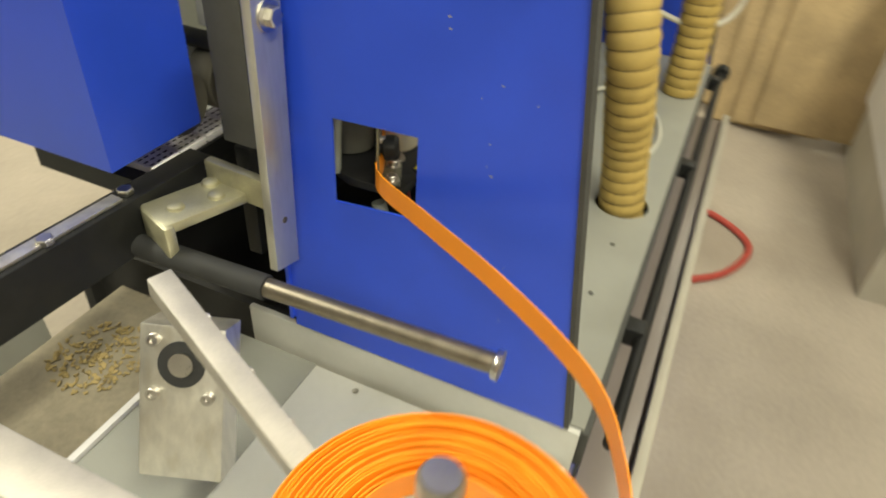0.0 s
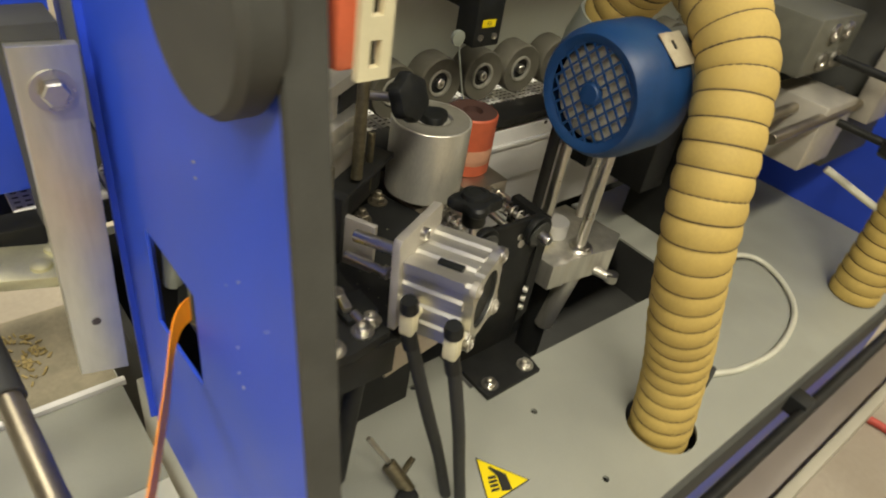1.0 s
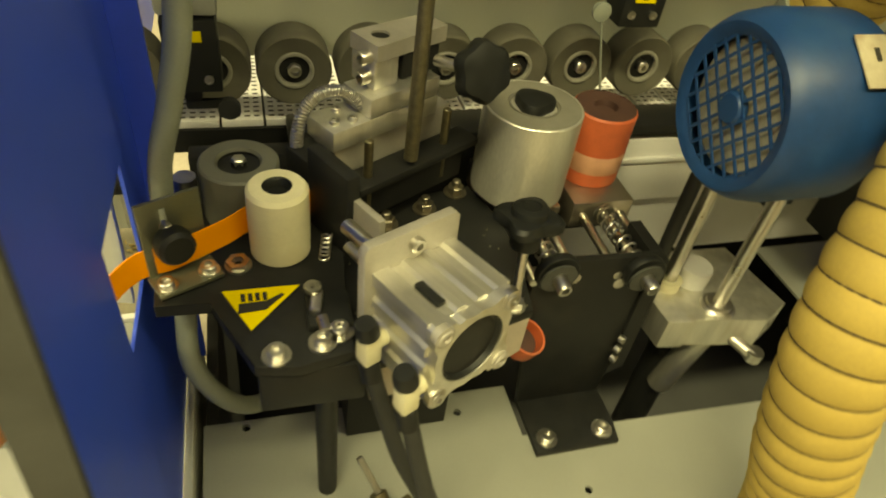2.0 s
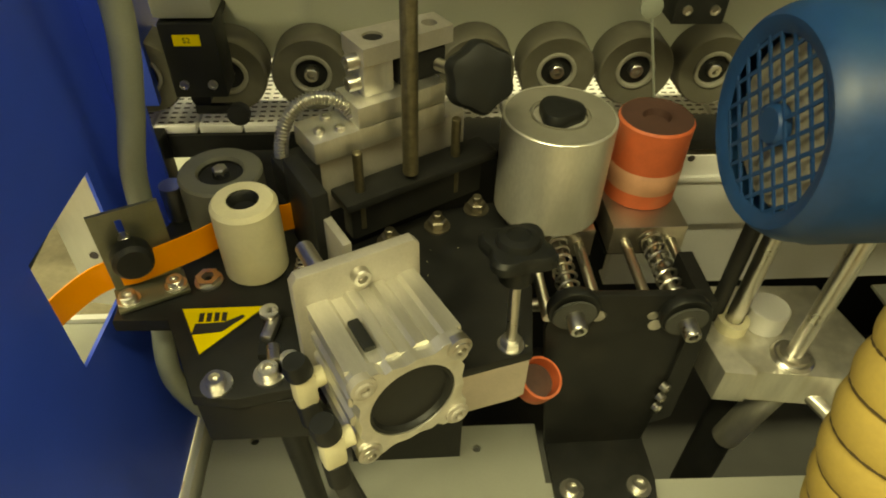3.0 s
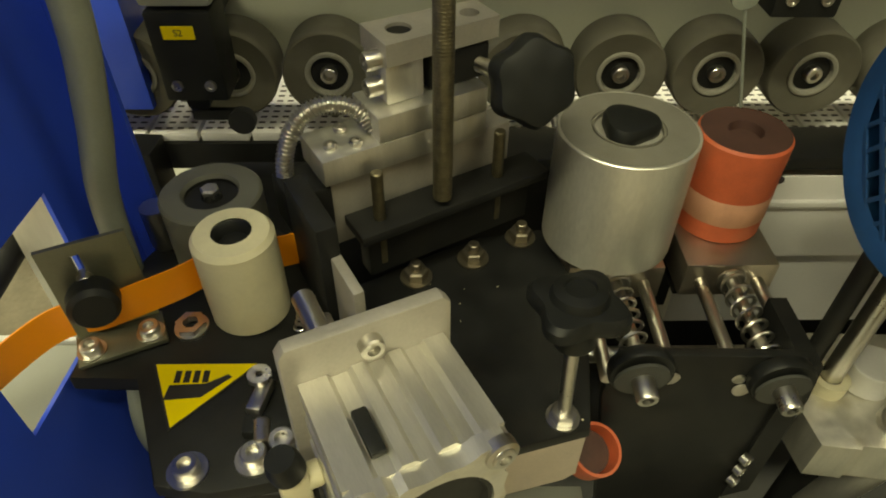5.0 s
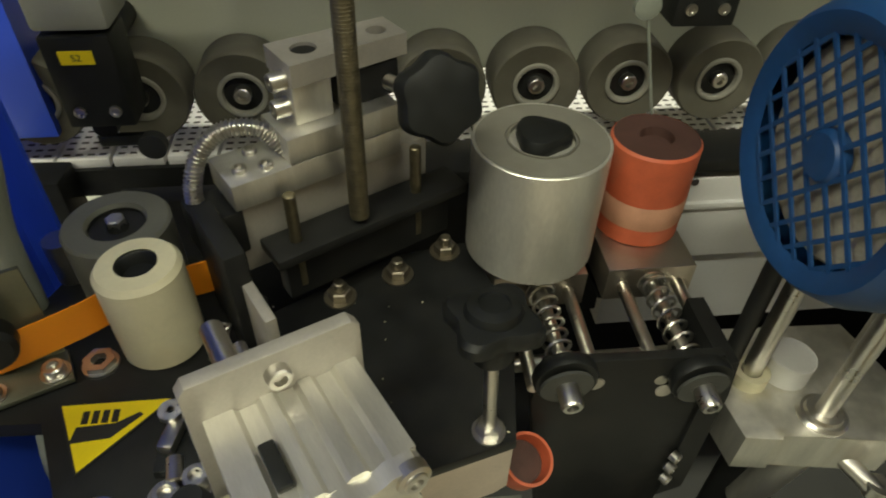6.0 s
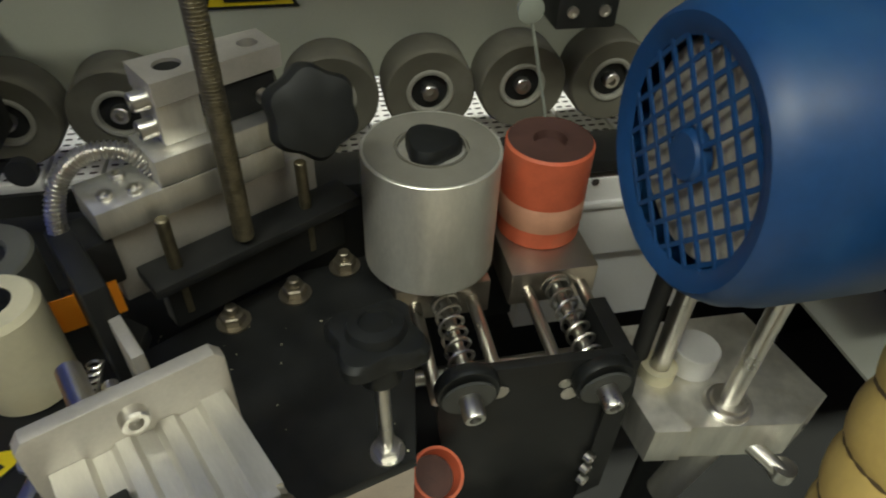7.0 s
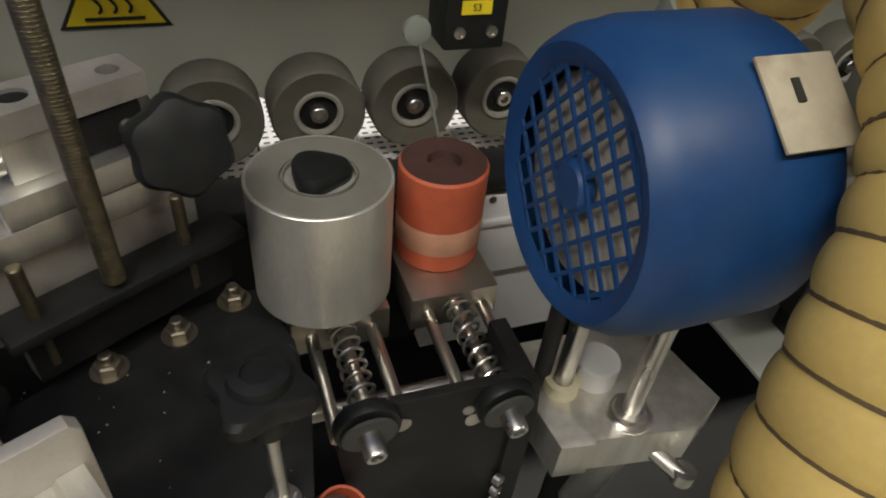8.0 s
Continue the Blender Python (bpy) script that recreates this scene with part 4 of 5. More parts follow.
tube("switch_cable", [(-0.062, -0.006, 1.085), (-0.045, -0.012, 1.088), (-0.025, -0.01, 1.10), (-0.01, 0.0, 1.13), (-0.005, 0.02, 1.2), (0.0, 0.044, 1.3)], 0.0042, BLACK_RUBBER, "black cable of the limit switch", "cable", move=(-0.002, -0.013, 0))
bm = B()
lathe(bm, [(0, 0), (0.008, 0), (0.009, 0.002), (0.009, 0.006), (0, 0.008)], (0.288, -0.02, 1.078), (0, -1, 0), 24)
rod(bm, (0.288, -0.024, 1.078), (0.308, -0.028, 1.0), 0.0011, 8, 0.0002)
solid("wire_feeler", bm, GREY_TUBE, "translucent feeler lever beside the limit switch", "feeler", move=(-0.014, -0.008, -0.005))
hw = thing("heat_sign", (0.1, 0.048, 1.045), "yellow hot surface warning sign on the pale beam", "warning sign", "hazard signs", move=(-0.0035, 0, 0.007))
def tri_y(s, y0, y1):
    c = (0.0985, 1.064)
    b = B()
    prism(b, [((x - c[0]) * s + c[0], (z - c[1]) * s + c[1]) for x, z in ((0.064, 1.044), (0.132, 1.044), (0.098, 1.103))], y0, y1, "y")
    return b
part("border", tri_y(1.0, 0.0488, 0.0498), INK, hw)
part("face", tri_y(0.88, 0.0482, 0.0488), YELLOW, hw, "yellow face")
bm = B()
for dx in (-0.009, 0, 0.009):
    pts = [Vector((0.098 + dx + 0.002 * math.sin(i * 0.9), 0.0478, 1.054 + i * 0.0022)) for i in range(9)]
    sweep(bm, pts, 0.001, 6)
box(bm, (0.098, 0.0478, 1.0505), (0.036, 0.001, 0.002))
part("pictogram", bm, INK, hw)

# ---- trimming motor ----
MX, MY, MZ = 0.275, -0.2265, 1.087
motor = thing("trimming_motor", (MX + 0.1, MY, MZ - 0.06), "blue painted electric motor with a slotted fan cover", "electric motor")
bm = B()
R = 0.0655
lathe(bm, [(0.048, 0.0036), (0.0505, 0.0022), (0.054, 0.0006), (0.0575, 0.0), (0.0605, 0.003), (0.0645, 0.011), (R, 0.02), (R + 0.0012, 0.024), (R + 0.0012, 0.074), (R, 0.077), (0.052, 0.077)], (MX, MY, MZ), (1, 0, 0), 72)
fan = part("fan_cover", bm, BLUE_MOTOR, motor)
bm = B()
# slanted lattice of bars inside the ring
RG = 0.0508
def bar(c, ang, half, wdt, lift):
    d = Vector((0, math.cos(ang), math.sin(ang)))
    m = Matrix.Translation((MX + 0.0035 + lift, MY + c[0], MZ + c[1])) @ Matrix.Rotation(ang, 4, "X")
    box(bm, (0, 0, 0), (0.0012, 2 * half, wdt), m=m)
for ang in (radians(48), radians(132)):
    n = (-math.sin(ang), math.cos(ang))
    for k in range(-4, 5):
        o = k * 0.0115
        if abs(o) < RG - 0.002:
            bar((n[0] * o, n[1] * o), ang, math.sqrt(RG * RG - o * o), 0.0022, 0.0003 if ang > 1 else 0)
part("grille", bm, BLUE_MOTOR, fan)
bm = B()
lathe(bm, [(0, 0.0005), (0.010, 0.0005), (0.012, 0.003), (0.012, 0.007), (0, 0.007)], (MX + 0.001, MY, MZ), (1, 0, 0), 32)
part("hub_disc", bm, BLUE_MOTOR, fan)
bm = B()
lathe(bm, [(0, 0), (0.046, 0), (0.048, 0.002), (0.048, 0.003), (0, 0.003)], (MX + 0.0105, MY, MZ), (1, 0, 0), 40)
part("back_disc", bm, FAN, motor, "dusty disc behind the grille")
for k in range(7):
    a = k * 2 * math.pi / 7
    bm = B()
    m = Matrix.Translation((MX + 0.0225, MY, MZ)) @ Matrix.Rotation(a, 4, "X")
    box(bm, (0, 0.03, 0), (0.016, 0.04, 0.002), m=m)
    part("fan_blade", bm, FAN, motor, "pale dusty fan blade")
bm = B()
lathe(bm, [(0, 0.07), (0.05, 0.07), (0.05, 0.078), (0.048, 0.084), (0, 0.084)], (MX, MY, MZ), (1, 0, 0), 48)
part("body", bm, BLUE_MOTOR, motor)
bm = B()
box(bm, (MX + 0.107, MY + 0.068, MZ - 0.025), (0.05, 0.06, 0.09), bevel=0.004)
part("gear_head", bm, ALU_DULL, motor)
bm = B()
m = Matrix.Translation((MX + 0.062, MY - 0.0405, MZ + 0.0545)) @ Matrix.Rotation(radians(-55), 4, "X")
box(bm, (0, 0, 0), (0.034, 0.0015, 0.036), m=m, bevel=0.0004)
tg = part("tag", bm, TAN, motor, "cream plate strapped to the motor")
bm = B()
box(bm, (-0.004, -0.0012, 0.004), (0.003, 0.0012, 0.009), m=m)
part("slot_mark", bm, INK, tg)

# slide block with columns under the motor
sl = thing("motor_slide", (0.41, -0.17, BED - 0.3), "milled aluminium slide block with steel columns", "slide", move=(0.002, 0.016, -0.027))
bm = B()
prism(bm, [(0.345, -0.218), (0.372, -0.222), (0.374, -0.218), (0.455, -0.232), (0.492, -0.212), (0.475, -0.12), (0.335, -0.115)], 0.812, 0.852, bevel=0.001)
part("block", bm, ALU_PLAIN, sl)
bm = B()
lathe(bm, [(0.007, 0), (0.0185, 0), (0.0185, 0.002), (0.0165, 0.004), (0.014, 0.004), (0.013, 0.007), (0.007, 0.007)], (0.41, -0.205, 0.852), seg=36)
part("hub", bm, STEEL, sl)
bm = B()
rod(bm, (0.40, -0.165, 0.852), (0.40, -0.165, 0.875), 0.018)
part("plastic_bush", bm, WHITE_PAINT, sl, "white plastic bush")
for p0, p1, r in (((0.369, -0.168, 0.852), (0.369, -0.168, 1.09), 0.0075), ((0.41, -0.205, 0.85), (0.41, -0.205, 1.1), 0.007), ((0.472, -0.15, 0.85), (0.472, -0.15, 1.09), 0.006)):
    bm = B()
    rod(bm, p0, p1, r, 20)
    part("column", bm, STEEL, sl, "bright steel column")
bm = B()
lathe(bm, [(0.008, 0), (0.014, 0), (0.014, 0.012), (0.008, 0.012)], (0.369, -0.168, 0.852), seg=28)
part("ring", bm, CREAM, sl, "tan ring at the column foot")
bm = B()
rod(bm, (0.357, -0.156, 0.853), (0.357, -0.156, 1.08), 0.007)
part("sleeve", bm, BLACK_RUBBER, sl)
bm = B()
rod(bm, (0.413, -0.205, 0.811), (0.405, -0.19, 0.70), 0.014)
part("lower_cylinder", bm, ALU_PLAIN, sl)
bm = B()
rod(bm, (0.43, -0.222, 0.82), (0.445, -0.25, 0.815), 0.007)
lathe(bm, [(0, 0), (0.009, 0), (0.009, 0.012), (0, 0.012)], (0.445, -0.247, 0.822), (0, 0, -1), 20)
part("elbow", bm, STEEL, sl, "bright elbow fitting")
for x, y in ((0.47, -0.224), (0.482, -0.218)):
    bm = B()
    lathe(bm, [(0, 0), (0.0025, 0), (0.0025, 0.0006), (0, 0.0006)], (x, y - 0.0005, 0.835), (0.5, -0.9, 0), 12)
    part("pin_hole", bm, HOLE, sl)
bm = B()
rod(bm, (0.41, -0.17, BED - 0.3), (0.41, -0.17, 0.811), 0.02)
part("support", bm, BLACK_STEEL, sl)

# ---- extraction hoses ----
def hose(name, pts, r, pitch, label):
    t = thing(name, pts[0], label, "hose", "extraction hoses")
    line = curve_points(pts, 420)
    length = [0]
    for a, b in zip(line, line[1:]):
        length.append(length[-1] + (b - a).length)
    rad = [r * (1 + 0.075 * (abs(math.sin(math.pi * s / pitch)) ** 0.6 - 0.6) + 0.012 * math.sin(s * 37)) for s in length]
    bm = B()
    sweep(bm, line, rad, 28)
    part("wall", bm, HOSE, t)
    bm = B()
    k = 0
    for s, p, a in zip(length, line, rad):
        if s >= k * pitch and 0 < line.index(p) < len(line) - 1:
            i = line.index(p)
            d = (line[i + 1] - line[i - 1]).normalized()
            lathe(bm, [(a * 0.985, -0.0012), (a * 1.01, -0.0008), (a * 1.01, 0.0008), (a * 0.985, 0.0012)], p, d, 28)
            k += 1
    part("wire_seam", bm, HOSE_WIRE, t, "dark spiral wire seam")
    return t


hose("extraction_hose", [(0.371, -0.406, BED - 0.05), (0.371, -0.404, BED), (0.36, -0.39, 0.82), (0.335, -0.382, 0.9), (0.322, -0.372, 0.97), (0.328, -0.357, 1.03), (0.348, -0.337, 1.09), (0.37, -0.312, 1.14), (0.385, -0.27, 1.18), (0.41, -0.2, 1.2), (0.432, -0.15, 1.17), (0.445, -0.11, 1.11)], 0.0365, 0.0225, "yellow ribbed extraction hose rising from the bed")
bm = B()
sweep(bm, [Vector((0.445, -0.11, 1.105)), Vector((0.443, -0.098, 1.07)), Vector((0.435, -0.088, 1.03)), Vector((0.43, -0.08, 0.99))], [0.041, 0.041, 0.034, 0.028], 28)
solid("dust_hood", bm, GREY_TUBE, "grey translucent dust hood under the hose end", "dust hood")
hose("extraction_hose", [(0.898, -0.422, BED), (0.898, -0.42, 0.84), (0.896, -0.41, 1.0), (0.89, -0.39, 1.13), (0.865, -0.35, 1.23), (0.815, -0.28, 1.25)], 0.038, 0.0225, "yellow ribbed extraction hose at the far unit")

# ---- far working unit on the bed ----
fu = thing("scraper_unit", (0.8, -0.2, BED), "grey and black scraper unit with knobs and rods", "scraper unit", move=(0, 0.01, -0.03))
bm = B()
box(bm, (0.78, -0.12, 0.846), (0.12, 0.1, 0.21), bevel=0.003)
part("column", bm, BLACK_STEEL, fu)
bm = B()
box(bm, (0.79, -0.26, 1.0), (0.1, 0.09, 0.1), bevel=0.003)
part("carriage", bm, ALU_DULL, fu)
bm = B()
box(bm, (0.77, -0.2, 1.12), (0.14, 0.12, 0.08), bevel=0.004)
part("head", bm, GREY_PLASTIC, fu)
for y, z in ((-0.33, 1.02), (-0.33, 1.10)):
    bm = B()
    rod(bm, (0.80, -0.25, z), (0.81, y - 0.04, z - 0.005), 0.006)
    part("rod", bm, BLACK_STEEL, fu)
    bm = B()
    lobed(bm, (0.81, y - 0.04, z - 0.005), (0.1, -1, -0.1), 0.019, 0.022, 6, 0.1)
    part("knob", bm, BLACK_PLASTIC, fu)
bm = B()
box(bm, (0.98, -0.16, 1.06), (0.18, 0.26, 0.3), bevel=0.006)
part("gear_case", bm, GASKET, fu, "dark gear case")
bm = B()
box(bm, (0.64, -0.17, 1.07), (0.09, 0.14, 0.07), bevel=0.004)
part("cutter_case", bm, GREY_PLASTIC, fu, "grey cutter case")
bm = B()
box(bm, (0.9, -0.31, 1.07), (0.07, 0.03, 0.12), bevel=0.003)
part("front_plate", bm, ALU_DULL, fu)
for x, z in ((0.6, 1.115), (0.66, 1.12), (0.93, 1.22)):
    bm = B()
    lathe(bm, [(0, 0), (0.022, 0), (0.024, 0.003), (0.024, 0.03), (0.01, 0.034), (0.01, 0.06), (0, 0.06)], (x, -0.17, z - 0.012), seg=24)
    part("adjuster", bm, BLACK_PLASTIC, fu)
for y in (-0.30, -0.26):
    bm = B()
    rod(bm, (0.6, y, 1.03), (0.95, y, 1.035), 0.008)
    part("cross_shaft", bm, STEEL_DARK, fu)
for z in (1.10, 1.14):
    for x in (0.75, 0.79):
        bm = B()
        lathe(bm, [(0.006, 0), (0.012, 0), (0.012, 0.004), (0.006, 0.004)], (x, -0.2605, z), (0, -1, 0), 20)
        part("port_ring", bm, STEEL, fu)
mu = thing("trim_carriage", (0.6, -0.1, 0.9), "aluminium carriage with ribbed guide plates", "carriage", move=(0, 0.005, -0.015))
bm = B()
box(bm, (0.58, -0.09, 0.98), (0.16, 0.08, 0.02), bevel=0.002)
for k in range(4):
    box(bm, (0.6, -0.05 - k * 0.02, 1.0), (0.14, 0.008, 0.02), bevel=0.001)
part("ribbed_plate", bm, ALU_PLAIN, mu)
bm = B()
box(bm, (0.53, -0.075, 0.94), (0.04, 0.05, 0.1), bevel=0.002)
part("bracket", bm, BLACK_STEEL, mu)
bm = B()
box(bm, (0.66, -0.1, 0.90), (0.06, 0.07, 0.14), bevel=0.003)
part("foot", bm, BLACK_STEEL, mu)
tube("pale_cable", [(0.495, -0.426, 0.772), (0.552, -0.448, 0.773), (0.64, -0.455, 0.773), (0.74, -0.43, 0.773), (0.80, -0.38, 0.773), (0.82, -0.32, 0.775), (0.77, -0.29, 0.78), (0.7, -0.27, 0.76)], 0.0045, CLEAR_TUBE, "milky plastic tube looped on the bed", "tube", move=(0, 0.035, -0.057))
tube("pale_cable", [(0.83, -0.35, 1.12), (0.9, -0.45, 1.16), (0.96, -0.49, 1.05), (0.95, -0.49, 0.9), (0.9, -0.42, 0.86), (0.85, -0.3, 0.9)], 0.006, CLEAR_TUBE, "pale cable loop beside the far hose", "cable")
bm = B()
rod(bm, (0.47, -0.435, 0.7745), (0.51, -0.425, 0.7745), 0.005)
solid("cable_end", bm, BLACK_RUBBER, "black cable end lying on the bed", "cable", move=(0, 0.035, -0.057))

# small valve on the bed
vl = thing("ball_valve", (0.03, -0.33, BED), "small brass and black valve on the bed", "valve", move=(0.012, 0.036, 0))
bm = B()
rod(bm, (0.012, -0.3, 0.773), (0.03, -0.325, 0.738), 0.003)
part("stem", bm, STEEL, vl)
bm = B()
rod(bm, (0.026, -0.32, 0.743), (0.036, -0.348, 0.721), 0.008)
box(bm, (0.045, -0.33, 0.736), (0.022, 0.006, 0.005), rz=25, bevel=0.001)
part("body", bm, ROD, vl)
bm = B()
lobed(bm, (0.03, -0.352, BED), (0, 0, 1), 0.012, 0.016, 6, 0.12)
part("handwheel", bm, BLACK_PLASTIC, vl)
tube("grey_hose", [(-0.1, -0.2, 0.94), (-0.1, -0.215, 0.88), (-0.07, -0.205, 0.81), (-0.02, -0.155, 0.75), (0.04, -0.125, 0.7)], 0.008, GREY_TUBE, "grey hose running under the inlet plate", "hose", move=(0, 0.0, -0.02))
tube("red_wire", [(-0.03, -0.2, 0.94), (-0.03, -0.2, 0.86), (-0.01, -0.17, 0.79), (0.04, -0.13, 0.73)], 0.0022, RED_HOSE, "thin red wire under the inlet plate", "wire", move=(0, 0, -0.02))

# small coil spring beside the cream roller
bm = B()
pts = []
for i in range(120):
    f = i / 119
    a = f * 6 * 2 * math.pi
    pts.append(Vector((0.002 + 0.004 * f + 0.0036 * math.cos(a), -0.202 + 0.014 * f + 0.0036 * math.sin(a), T + 0.0008 + 0.013 * f)))
sweep(bm, pts, 0.0009, 6)
solid("small_spring", bm, STEEL, "small coil spring standing on the inlet plate", "spring")
# chipped paint on the side panel
rng = random.Random(11)
bm = B()
for i in range(10):
    y, z = rng.uniform(-0.37, -0.28), rng.uniform(0.84, 1.14)
    w = rng.uniform(0.0012, 0.0032)
    box(bm, (-0.1302, y, z), (0.0003, w, w * rng.uniform(0.2, 0.6)))
solid("paint_chips", bm, ALU_DULL, "pale chips in the blue paint", "paint chips", kind="stuff")

# ---- edge band tape ----
inner = [(-0.13, -0.216, 0.967), (-0.098, -0.2045, 0.972), (-0.066, -0.188, 0.975), (-0.045, -0.172, 0.975), (-0.01, -0.161, 0.975), (0.016, -0.151, 0.975)]
outer_tape = [(-0.436, -0.521, 0.943), (-0.39, -0.519, 0.948), (-0.335, -0.503, 0.954), (-0.277, -0.466, 0.96), (-0.216, -0.380, 0.962), (-0.167, -0.288, 0.964)]
tape = thing("edge_band", (-0.3, -0.33, 0.9), "orange edge band coil with its end fed through the panel", "edge band")
bm = B()
ribbon(bm, curve_points(outer_tape + inner, 120), 0.023)
part("strip", bm, ORANGE, tape, "orange strip")
CO = Vector((-0.436, -0.42, 0.942))
pts = []
for i in range(1060):
    a = i * 2 * math.pi / 44
    r = 0.1 - 0.0018 * i / 44 * (1 + 0.08 * math.sin(i * 0.02)) + 0.0008 * math.sin(i * 0.37)
    pts.append(CO + Vector((r * math.cos(a - 1.57), r * math.sin(a - 1.57), 0.002 * math.sin(i * 0.031))))
bm = B()
ribbon(bm, pts, 0.023)
coil = part("coil", bm, ORANGE, tape, "loose orange coil")
stand = thing("coil_stand", (-0.388, -0.376, 0), "steel spindle stand with a grey plate for the coil", "coil stand", move=(-0.048, -0.044, 0))
bm = B()
lathe(bm, [(0, 0), (0.02, 0), (0.02, 0.9), (0.0125, 0.93), (0.0125, 1.031), (0.010, 1.035), (0, 1.035)], (-0.388, -0.376, 0), seg=24)
part("spindle", bm, STEEL, stand)
bm = B()
lathe(bm, [(0.02, 0), (0.098, 0), (0.098, 0.006), (0.02, 0.006)], (-0.388, -0.376, 0.9235), seg=48)
part("plate", bm, SHEET, stand)
bm = B()
lathe(bm, [(0, 0), (0.15, 0), (0.15, 0.012), (0.025, 0.02), (0, 0.02)], (-0.388, -0.376, 0), seg=40)
part("foot", bm, BLACK_STEEL, stand)

# ---- infeed side ----
inb = thing("infeed_cabinet", (-0.55, 0.25, 0), "blue infeed cabinet box beside the panel", "cabinet", move=(-0.03, 0.045, 0))
bm = B()
prism(bm, [(-0.103, -0.05), (-0.222, -0.05), (-0.224, 0.3), (-0.103, 0.3)], 0.975, 1.62, bevel=0.002)
part("hood", bm, BLUE, inb, "blue sheet metal hood")
bm = B()
box(bm, (-0.55, 0.4, 0.35), (0.7, 0.4, 0.7))
part("base", bm, GREY_PAINT, inb)
ft = thing("infeed_fence", (-0.4, -0.03, 0.9), "black infeed fence rail with bright edge", "fence", move=(0, 0.05, -0.01))
bm = B()
box(bm, (-0.42, -0.04, 0.925), (0.56, 0.03, 0.06), rz=-3, bevel=0.002)
part("rail", bm, BLACK_STEEL, ft)
bm = B()
box(bm, (-0.45, -0.04, 0.957), (0.4, 0.014, 0.004), rz=-3, bevel=0.001)
part("wear_strip", bm, ALU_PLAIN, ft)
for x in (-0.24, -0.33):
    bm = B()
    hexagon(bm, (x, -0.05, 0.956), (0, 0, 1), 0.008, 0.006)
    part("bolt", bm, STEEL, ft)
br = thing("guide_bracket", (-0.17, -0.13, 0.87), "upright aluminium flat bar on a cast bracket", "bracket")
bm = B()
prism(bm, [(-0.189, 0.862), (-0.152, 0.852), (-0.143, 1.148), (-0.183, 1.15)], -0.13, -0.12, "y", bevel=0.001)
part("flat_bar", bm, ALU, br)
bm = B()
lathe(bm, [(0.004, 0), (0.014, 0), (0.014, 0.002), (0.004, 0.002)], (-0.163, -0.13, 1.12), (0, -1, 0), 28)
hexagon(bm, (-0.163, -0.132, 1.12), (0, -1, 0), 0.009, 0.008)
part("bolt", bm, STEEL, br, "bright bolt with washer")
bm = B()
lathe(bm, [(0, 0), (0.0035, 0), (0.0035, 0.0006), (0, 0.0006)], (-0.169, -0.1301, 0.916), (0, -1, 0), 14)
part("drilled_hole", bm, HOLE, br)
bm = B()
box(bm, (-0.167, -0.1, 1.08), (0.035, 0.038, 0.16), bevel=0.002)
part("spacer", bm, GASKET, br, "dark block behind the bar")
bm = B()
box(bm, (-0.205, -0.05, 0.93), (0.09, 0.05, 0.012), rz=-20, bevel=0.003)
part("cast_arm", bm, CAST, br, "yellowed cast arm")
for c, s, rz in (((-0.245, -0.04, 0.915), (0.012, 0.05, 0.04), -20), ((-0.165, -0.075, 0.94), (0.012, 0.085, 0.035), -5)):
    bm = B()
    box(bm, c, s, rz=rz, bevel=0.004)
    part("cast_web", bm, CAST, br)
for p in ((-0.19, -0.065, 0.936), (-0.175, -0.045, 0.936), (-0.225, -0.045, 0.936)):
    bm = B()
    lathe(bm, [(0, 0), (0.009, 0), (0.008, 0.003), (0.005, 0.005), (0, 0.005)], p, (0, 0, 1), 16)
    part("arm_bolt", bm, CAST, br)
bm = B()
rod(bm, (-0.252, 0.04, 0.894), (-0.232, -0.385, 0.894), 0.0095, 24)
hr = thing("slide_bar", (-0.242, -0.16, 0.894), "oiled grey steel slide bar with a black sleeve", "slide bar")
part("bar", bm, STEEL_DARK, hr)
bm = B()
rod(bm, (-0.252, 0.04, 0.894), (-0.243, -0.16, 0.894), 0.0125, 24)
part("sleeve", bm, BLACK_RUBBER, hr, "black rubber sleeve")
bm = B()
lathe(bm, [(0.0, 0), (0.0125, 0), (0.0135, 0.002), (0.0135, 0.006), (0, 0.008)], (-0.232, -0.385, 0.894), (0, -1, 0), 24)
part("end_cap", bm, STEEL, hr)
sb = thing("square_bar", (-0.27, -0.13, 0.95), "square aluminium profile bar across the infeed", "bar")
bm = B()
d = Vector((-0.42, -0.36, 0.907)) - Vector((-0.335, -0.14, 0.955))
m = Matrix.Translation((-0.3775, -0.25, 0.931)) @ d.to_track_quat("X", "Z").to_matrix().to_4x4()
box(bm, (0, 0, 0), (0.26, 0.02, 0.02), m=m, bevel=0.001)
part("profile", bm, ALU_DULL, sb)
for k in (-0.08, -0.02, 0.03):
    bm = B()
    socket_screw(bm, m @ Vector((k, 0.01, -0.002)), m.to_3x3() @ Vector((0, 1, 0)), 0.004, 0.004)
    part("screw", bm, STEEL, sb)
bb = thing("bearing_block", (-0.22, -0.07, 0.75), "aluminium bearing block with four screws", "bearing block")
MB = Matrix.Translation((-0.323, -0.118, 0.84)) @ Matrix.Rotation(radians(20), 4, "Z") @ Matrix.Rotation(radians(28), 4, "Y")
bm = B()
box(bm, (0.02, 0, -0.035), (0.04, 0.08, 0.15), m=MB, bevel=0.002)
part("block", bm, ALU_PLAIN, bb)
bm = B()
lathe(bm, [(0.022, 0), (0.022, 0.002), (0.012, 0.0025), (0.011, 0.001)], MB @ Vector((-0.0002, 0, 0.004)), MB.to_3x3() @ Vector((-1, 0, 0)), 32)
part("seal", bm, BLACK_RUBBER, bb, "black seal ring")
bm = B()
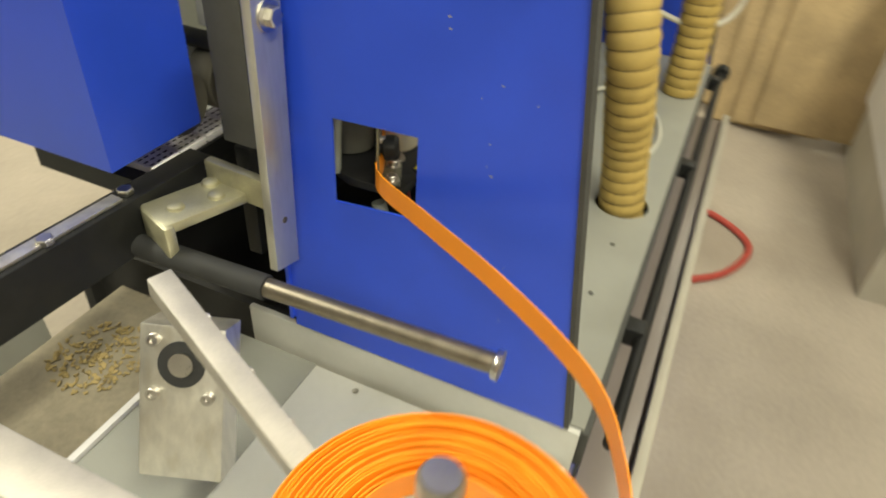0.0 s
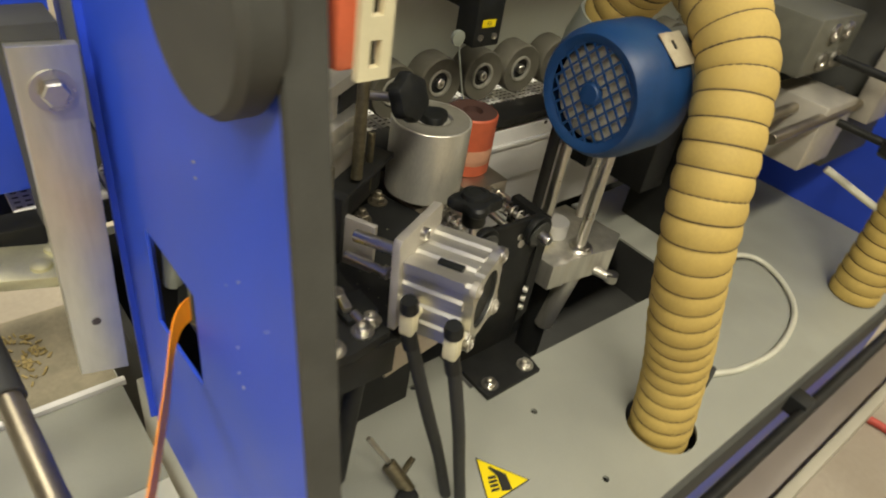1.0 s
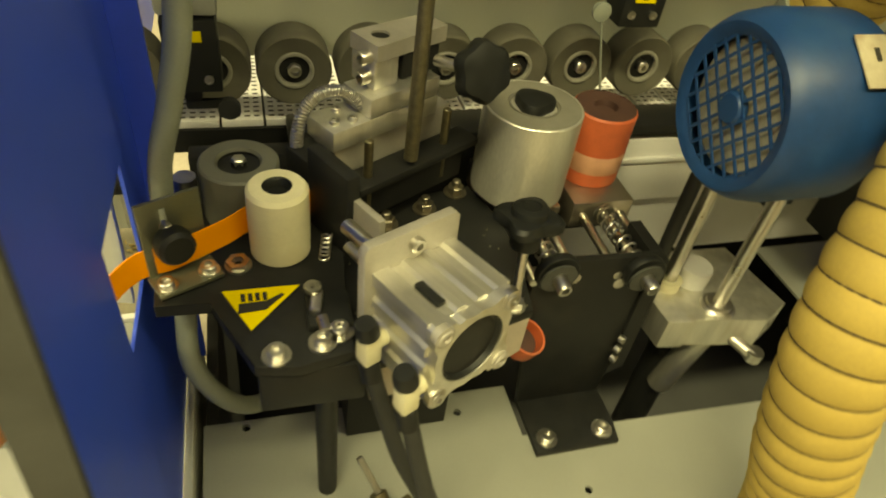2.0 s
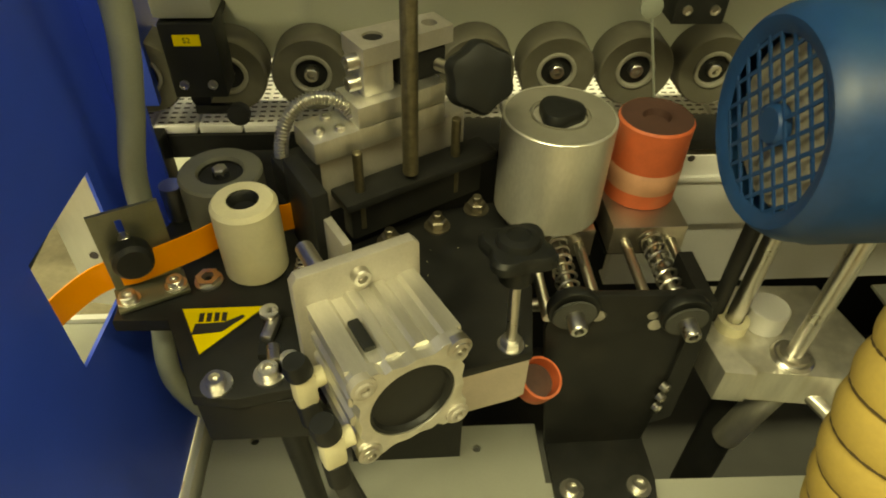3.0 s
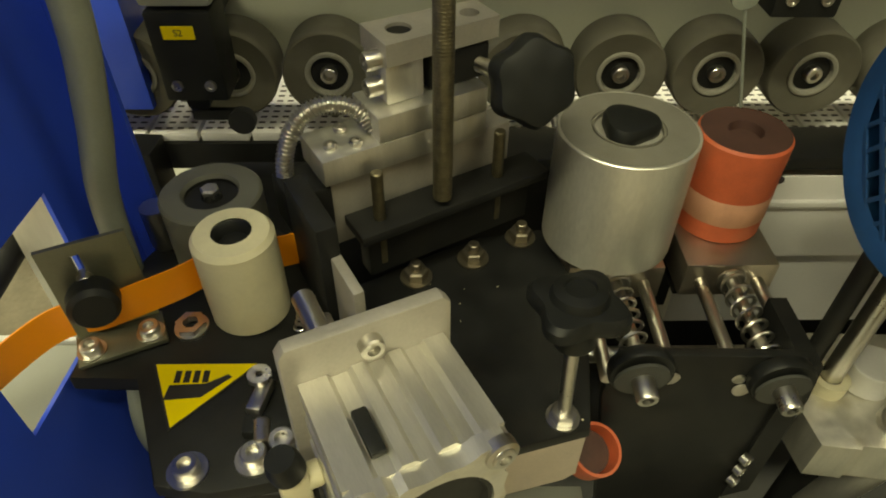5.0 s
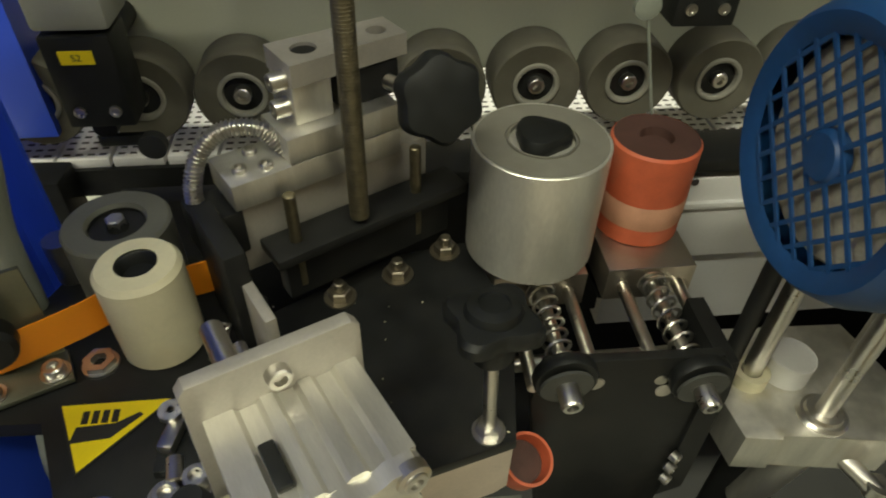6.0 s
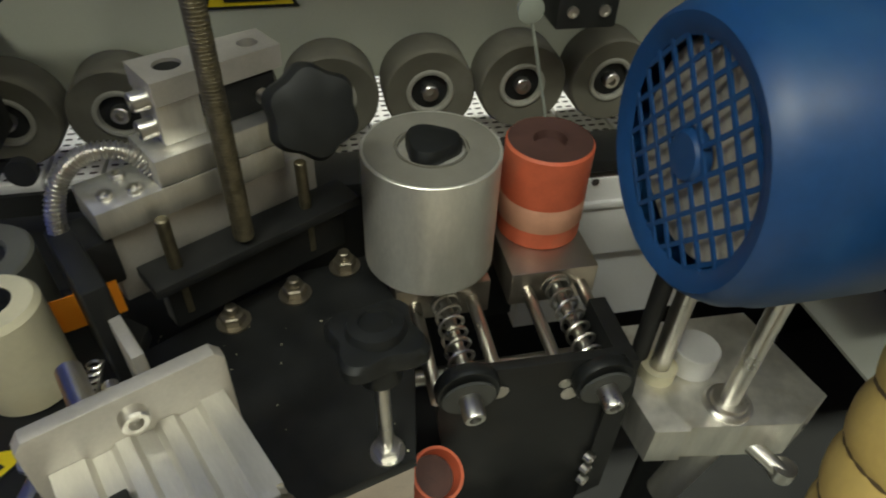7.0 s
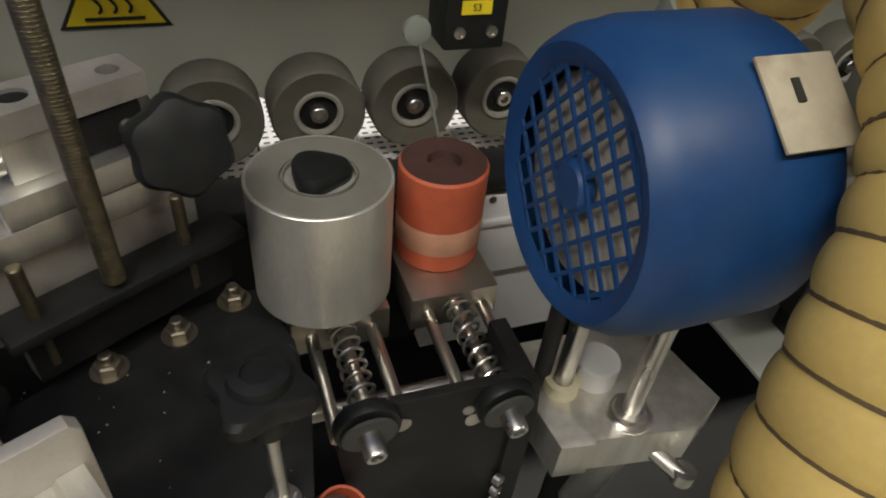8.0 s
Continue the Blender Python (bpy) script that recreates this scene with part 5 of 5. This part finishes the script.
lathe(bm, [(0.0115, 0.0), (0.0115, 0.004), (0, 0.004)], MB @ Vector((0, 0, 0.004)), MB.to_3x3() @ Vector((-1, 0, 0)), 28)
part("shaft_end", bm, STEEL, bb)
for y in (-0.026, 0.026):
    for z in (-0.026, 0.026):
        bm = B()
        socket_screw(bm, MB @ Vector((0, y, z)), MB.to_3x3() @ Vector((-1, 0, 0)), 0.006, 0.006)
        part("screw", bm, STEEL, bb)
tb = thing("infeed_table", (-0.4, -0.1, 0.70), "white coated infeed tray under the bars", "tray")
bm = B()
pierced(bm, [(-0.135, -0.46), (-0.135, 0.2), (-0.75, 0.2), (-0.75, -0.46)], [circle(-0.148, -0.193, 0.0045, 12), circle(-0.2, -0.35, 0.004, 12)], 0.658, 0.664)
part("sheet", bm, SHEET, tb)
bm = B()
prism(bm, [(-0.135, -0.128), (-0.135, 0.022), (-0.46, 0.022), (-0.46, -0.128)], 0.6645, 0.6665)
part("grey_strip", bm, GREY_PAINT, tb, "grey sheet laid on the tray")
bm = B()
box(bm, (-0.29, 0.027, 0.668), (0.32, 0.008, 0.008))
part("bright_edge", bm, WHITE_PAINT, tb)
bm = B()
prism(bm, [(-0.136, 0.033), (-0.136, 0.198), (-0.6, 0.198), (-0.6, 0.033)], 0.6645, 0.6663)
part("dusty_sheet", bm, mat("dusty_brown_sheet", (0.2, 0.175, 0.125), 0.8, scale=14, fine=160, vary=0.35, bump=0.3, dirt=(0.1, 0.075, 0.045)), tb, "sheet brown with wood dust")
for x, y in ((-0.7, -0.4), (-0.7, 0.05), (-0.2, 0.05), (-0.2, -0.42)):
    bm = B()
    box(bm, (x, y, 0.329), (0.03, 0.03, 0.658))
    part("leg", bm, GREY_PAINT, tb)
bm = B()
for i in range(260):
    a, r = random.uniform(0, 6.28), random.uniform(0, 1) ** 0.7
    p = Vector((-0.2 + 0.06 * r * math.cos(a), 0.02 + 0.06 * r * math.sin(a), 0.718))
    m = Matrix.Translation(p) @ Euler((random.uniform(-0.5, 0.5), random.uniform(-0.5, 0.5), random.uniform(0, 3))).to_matrix().to_4x4()
    box(bm, (0, 0, 0), (random.uniform(0.003, 0.009), random.uniform(0.002, 0.004), 0.001), m=m)
solid("sawdust_chips", bm, SAWDUST, "loose sawdust and wood chips on the tray", "sawdust", kind="stuff", move=(-0.05, 0.1, -0.05))
pf = thing("profile_frame", (-0.36, -0.02, 0.80), "aluminium profile frame at the infeed", "frame")
bm = B()
box(bm, (-0.478, -0.17, 0.885), (0.04, 0.36, 0.03), bevel=0.002)
part("profile", bm, ALU_DULL, pf)
bm = B()
box(bm, (-0.478, -0.02, 0.767), (0.03, 0.03, 0.206))
part("post", bm, ALU_DULL, pf)

# ---- the hall beyond ----
tube("red_air_hose", [(1.3, -0.3, 0.0115), (1.48, -0.4, 0.0115), (1.6, -0.5, 0.0115), (1.61, -0.63, 0.0115), (1.47, -0.765, 0.0115), (1.27, -0.7, 0.0115), (1.13, -0.53, 0.0115), (1.0, -0.38, 0.0115)], 0.0115, RED_HOSE, "red rubber air hose looped on the floor", "hose")
cab = thing("white_cabinet", (1.75, -1.72, 0), "white sheet metal machine cabinet across the aisle", "cabinet", move=(0.2, 0.39, 0))
bm = B()
box(bm, (1.75, -1.72, 0.72), (1.2, 0.5, 0.96), bevel=0.02)
part("body", bm, WHITE_PAINT, cab)
bm = B()
box(bm, (1.75, -1.72, 0.12), (1.16, 0.46, 0.24))
part("plinth", bm, BEIGE, cab)
rk = thing("board_stack", (3.9, -0.6, 0), "stack of brown boards leaning at the hall end", "board stack", move=(-1.5, -0.05, 0))
for k in range(5):
    bm = B()
    m = Matrix.Translation((4.0 + 0.04 * k, -0.85 + 0.1 * k, 0.85)) @ Matrix.Rotation(radians(8), 4, "Y")
    box(bm, (0, 0, 0), (0.02, 0.4 - 0.03 * k, 1.6 + 0.05 * (k % 3)), m=m, bevel=0.002)
    part("board", bm, WOOD, rk)
yp = thing("yellow_guard", (3.0, -0.2, 0), "yellow painted steel guard rail", "guard rail")
for y in (-0.55, 0.2):
    bm = B()
    rod(bm, (3.0, y, 0), (3.0, y, 1.3), 0.03)
    part("post", bm, YELLOW, yp)
for z in (0.6, 1.25):
    bm = B()
    rod(bm, (3.0, -0.6, z), (3.0, 0.25, z), 0.025)
    part("rail", bm, YELLOW, yp)
wsk = thing("white_panel_stand", (3.9, -1.2, 0), "perforated white sheet metal panel standing on the floor", "panel", move=(-0.95, 0.45, 0))
bm = B()
m = Matrix.Translation((3.9, -1.2, 0.25)) @ Matrix.Rotation(radians(35), 4, "Z")
box(bm, (0, 0, 0), (0.7, 0.03, 0.5), m=m, bevel=0.005)
part("sheet", bm, WHITE_PAINT, wsk)
for k in range(5):
    bm = B()
    lathe(bm, [(0, 0), (0.02, 0), (0.02, 0.002), (0, 0.002)], m @ Vector((-0.24 + 0.12 * k, -0.0155, 0.08)), m.to_3x3() @ Vector((0, -1, 0)), 16)
    part("slot", bm, HOLE, wsk)
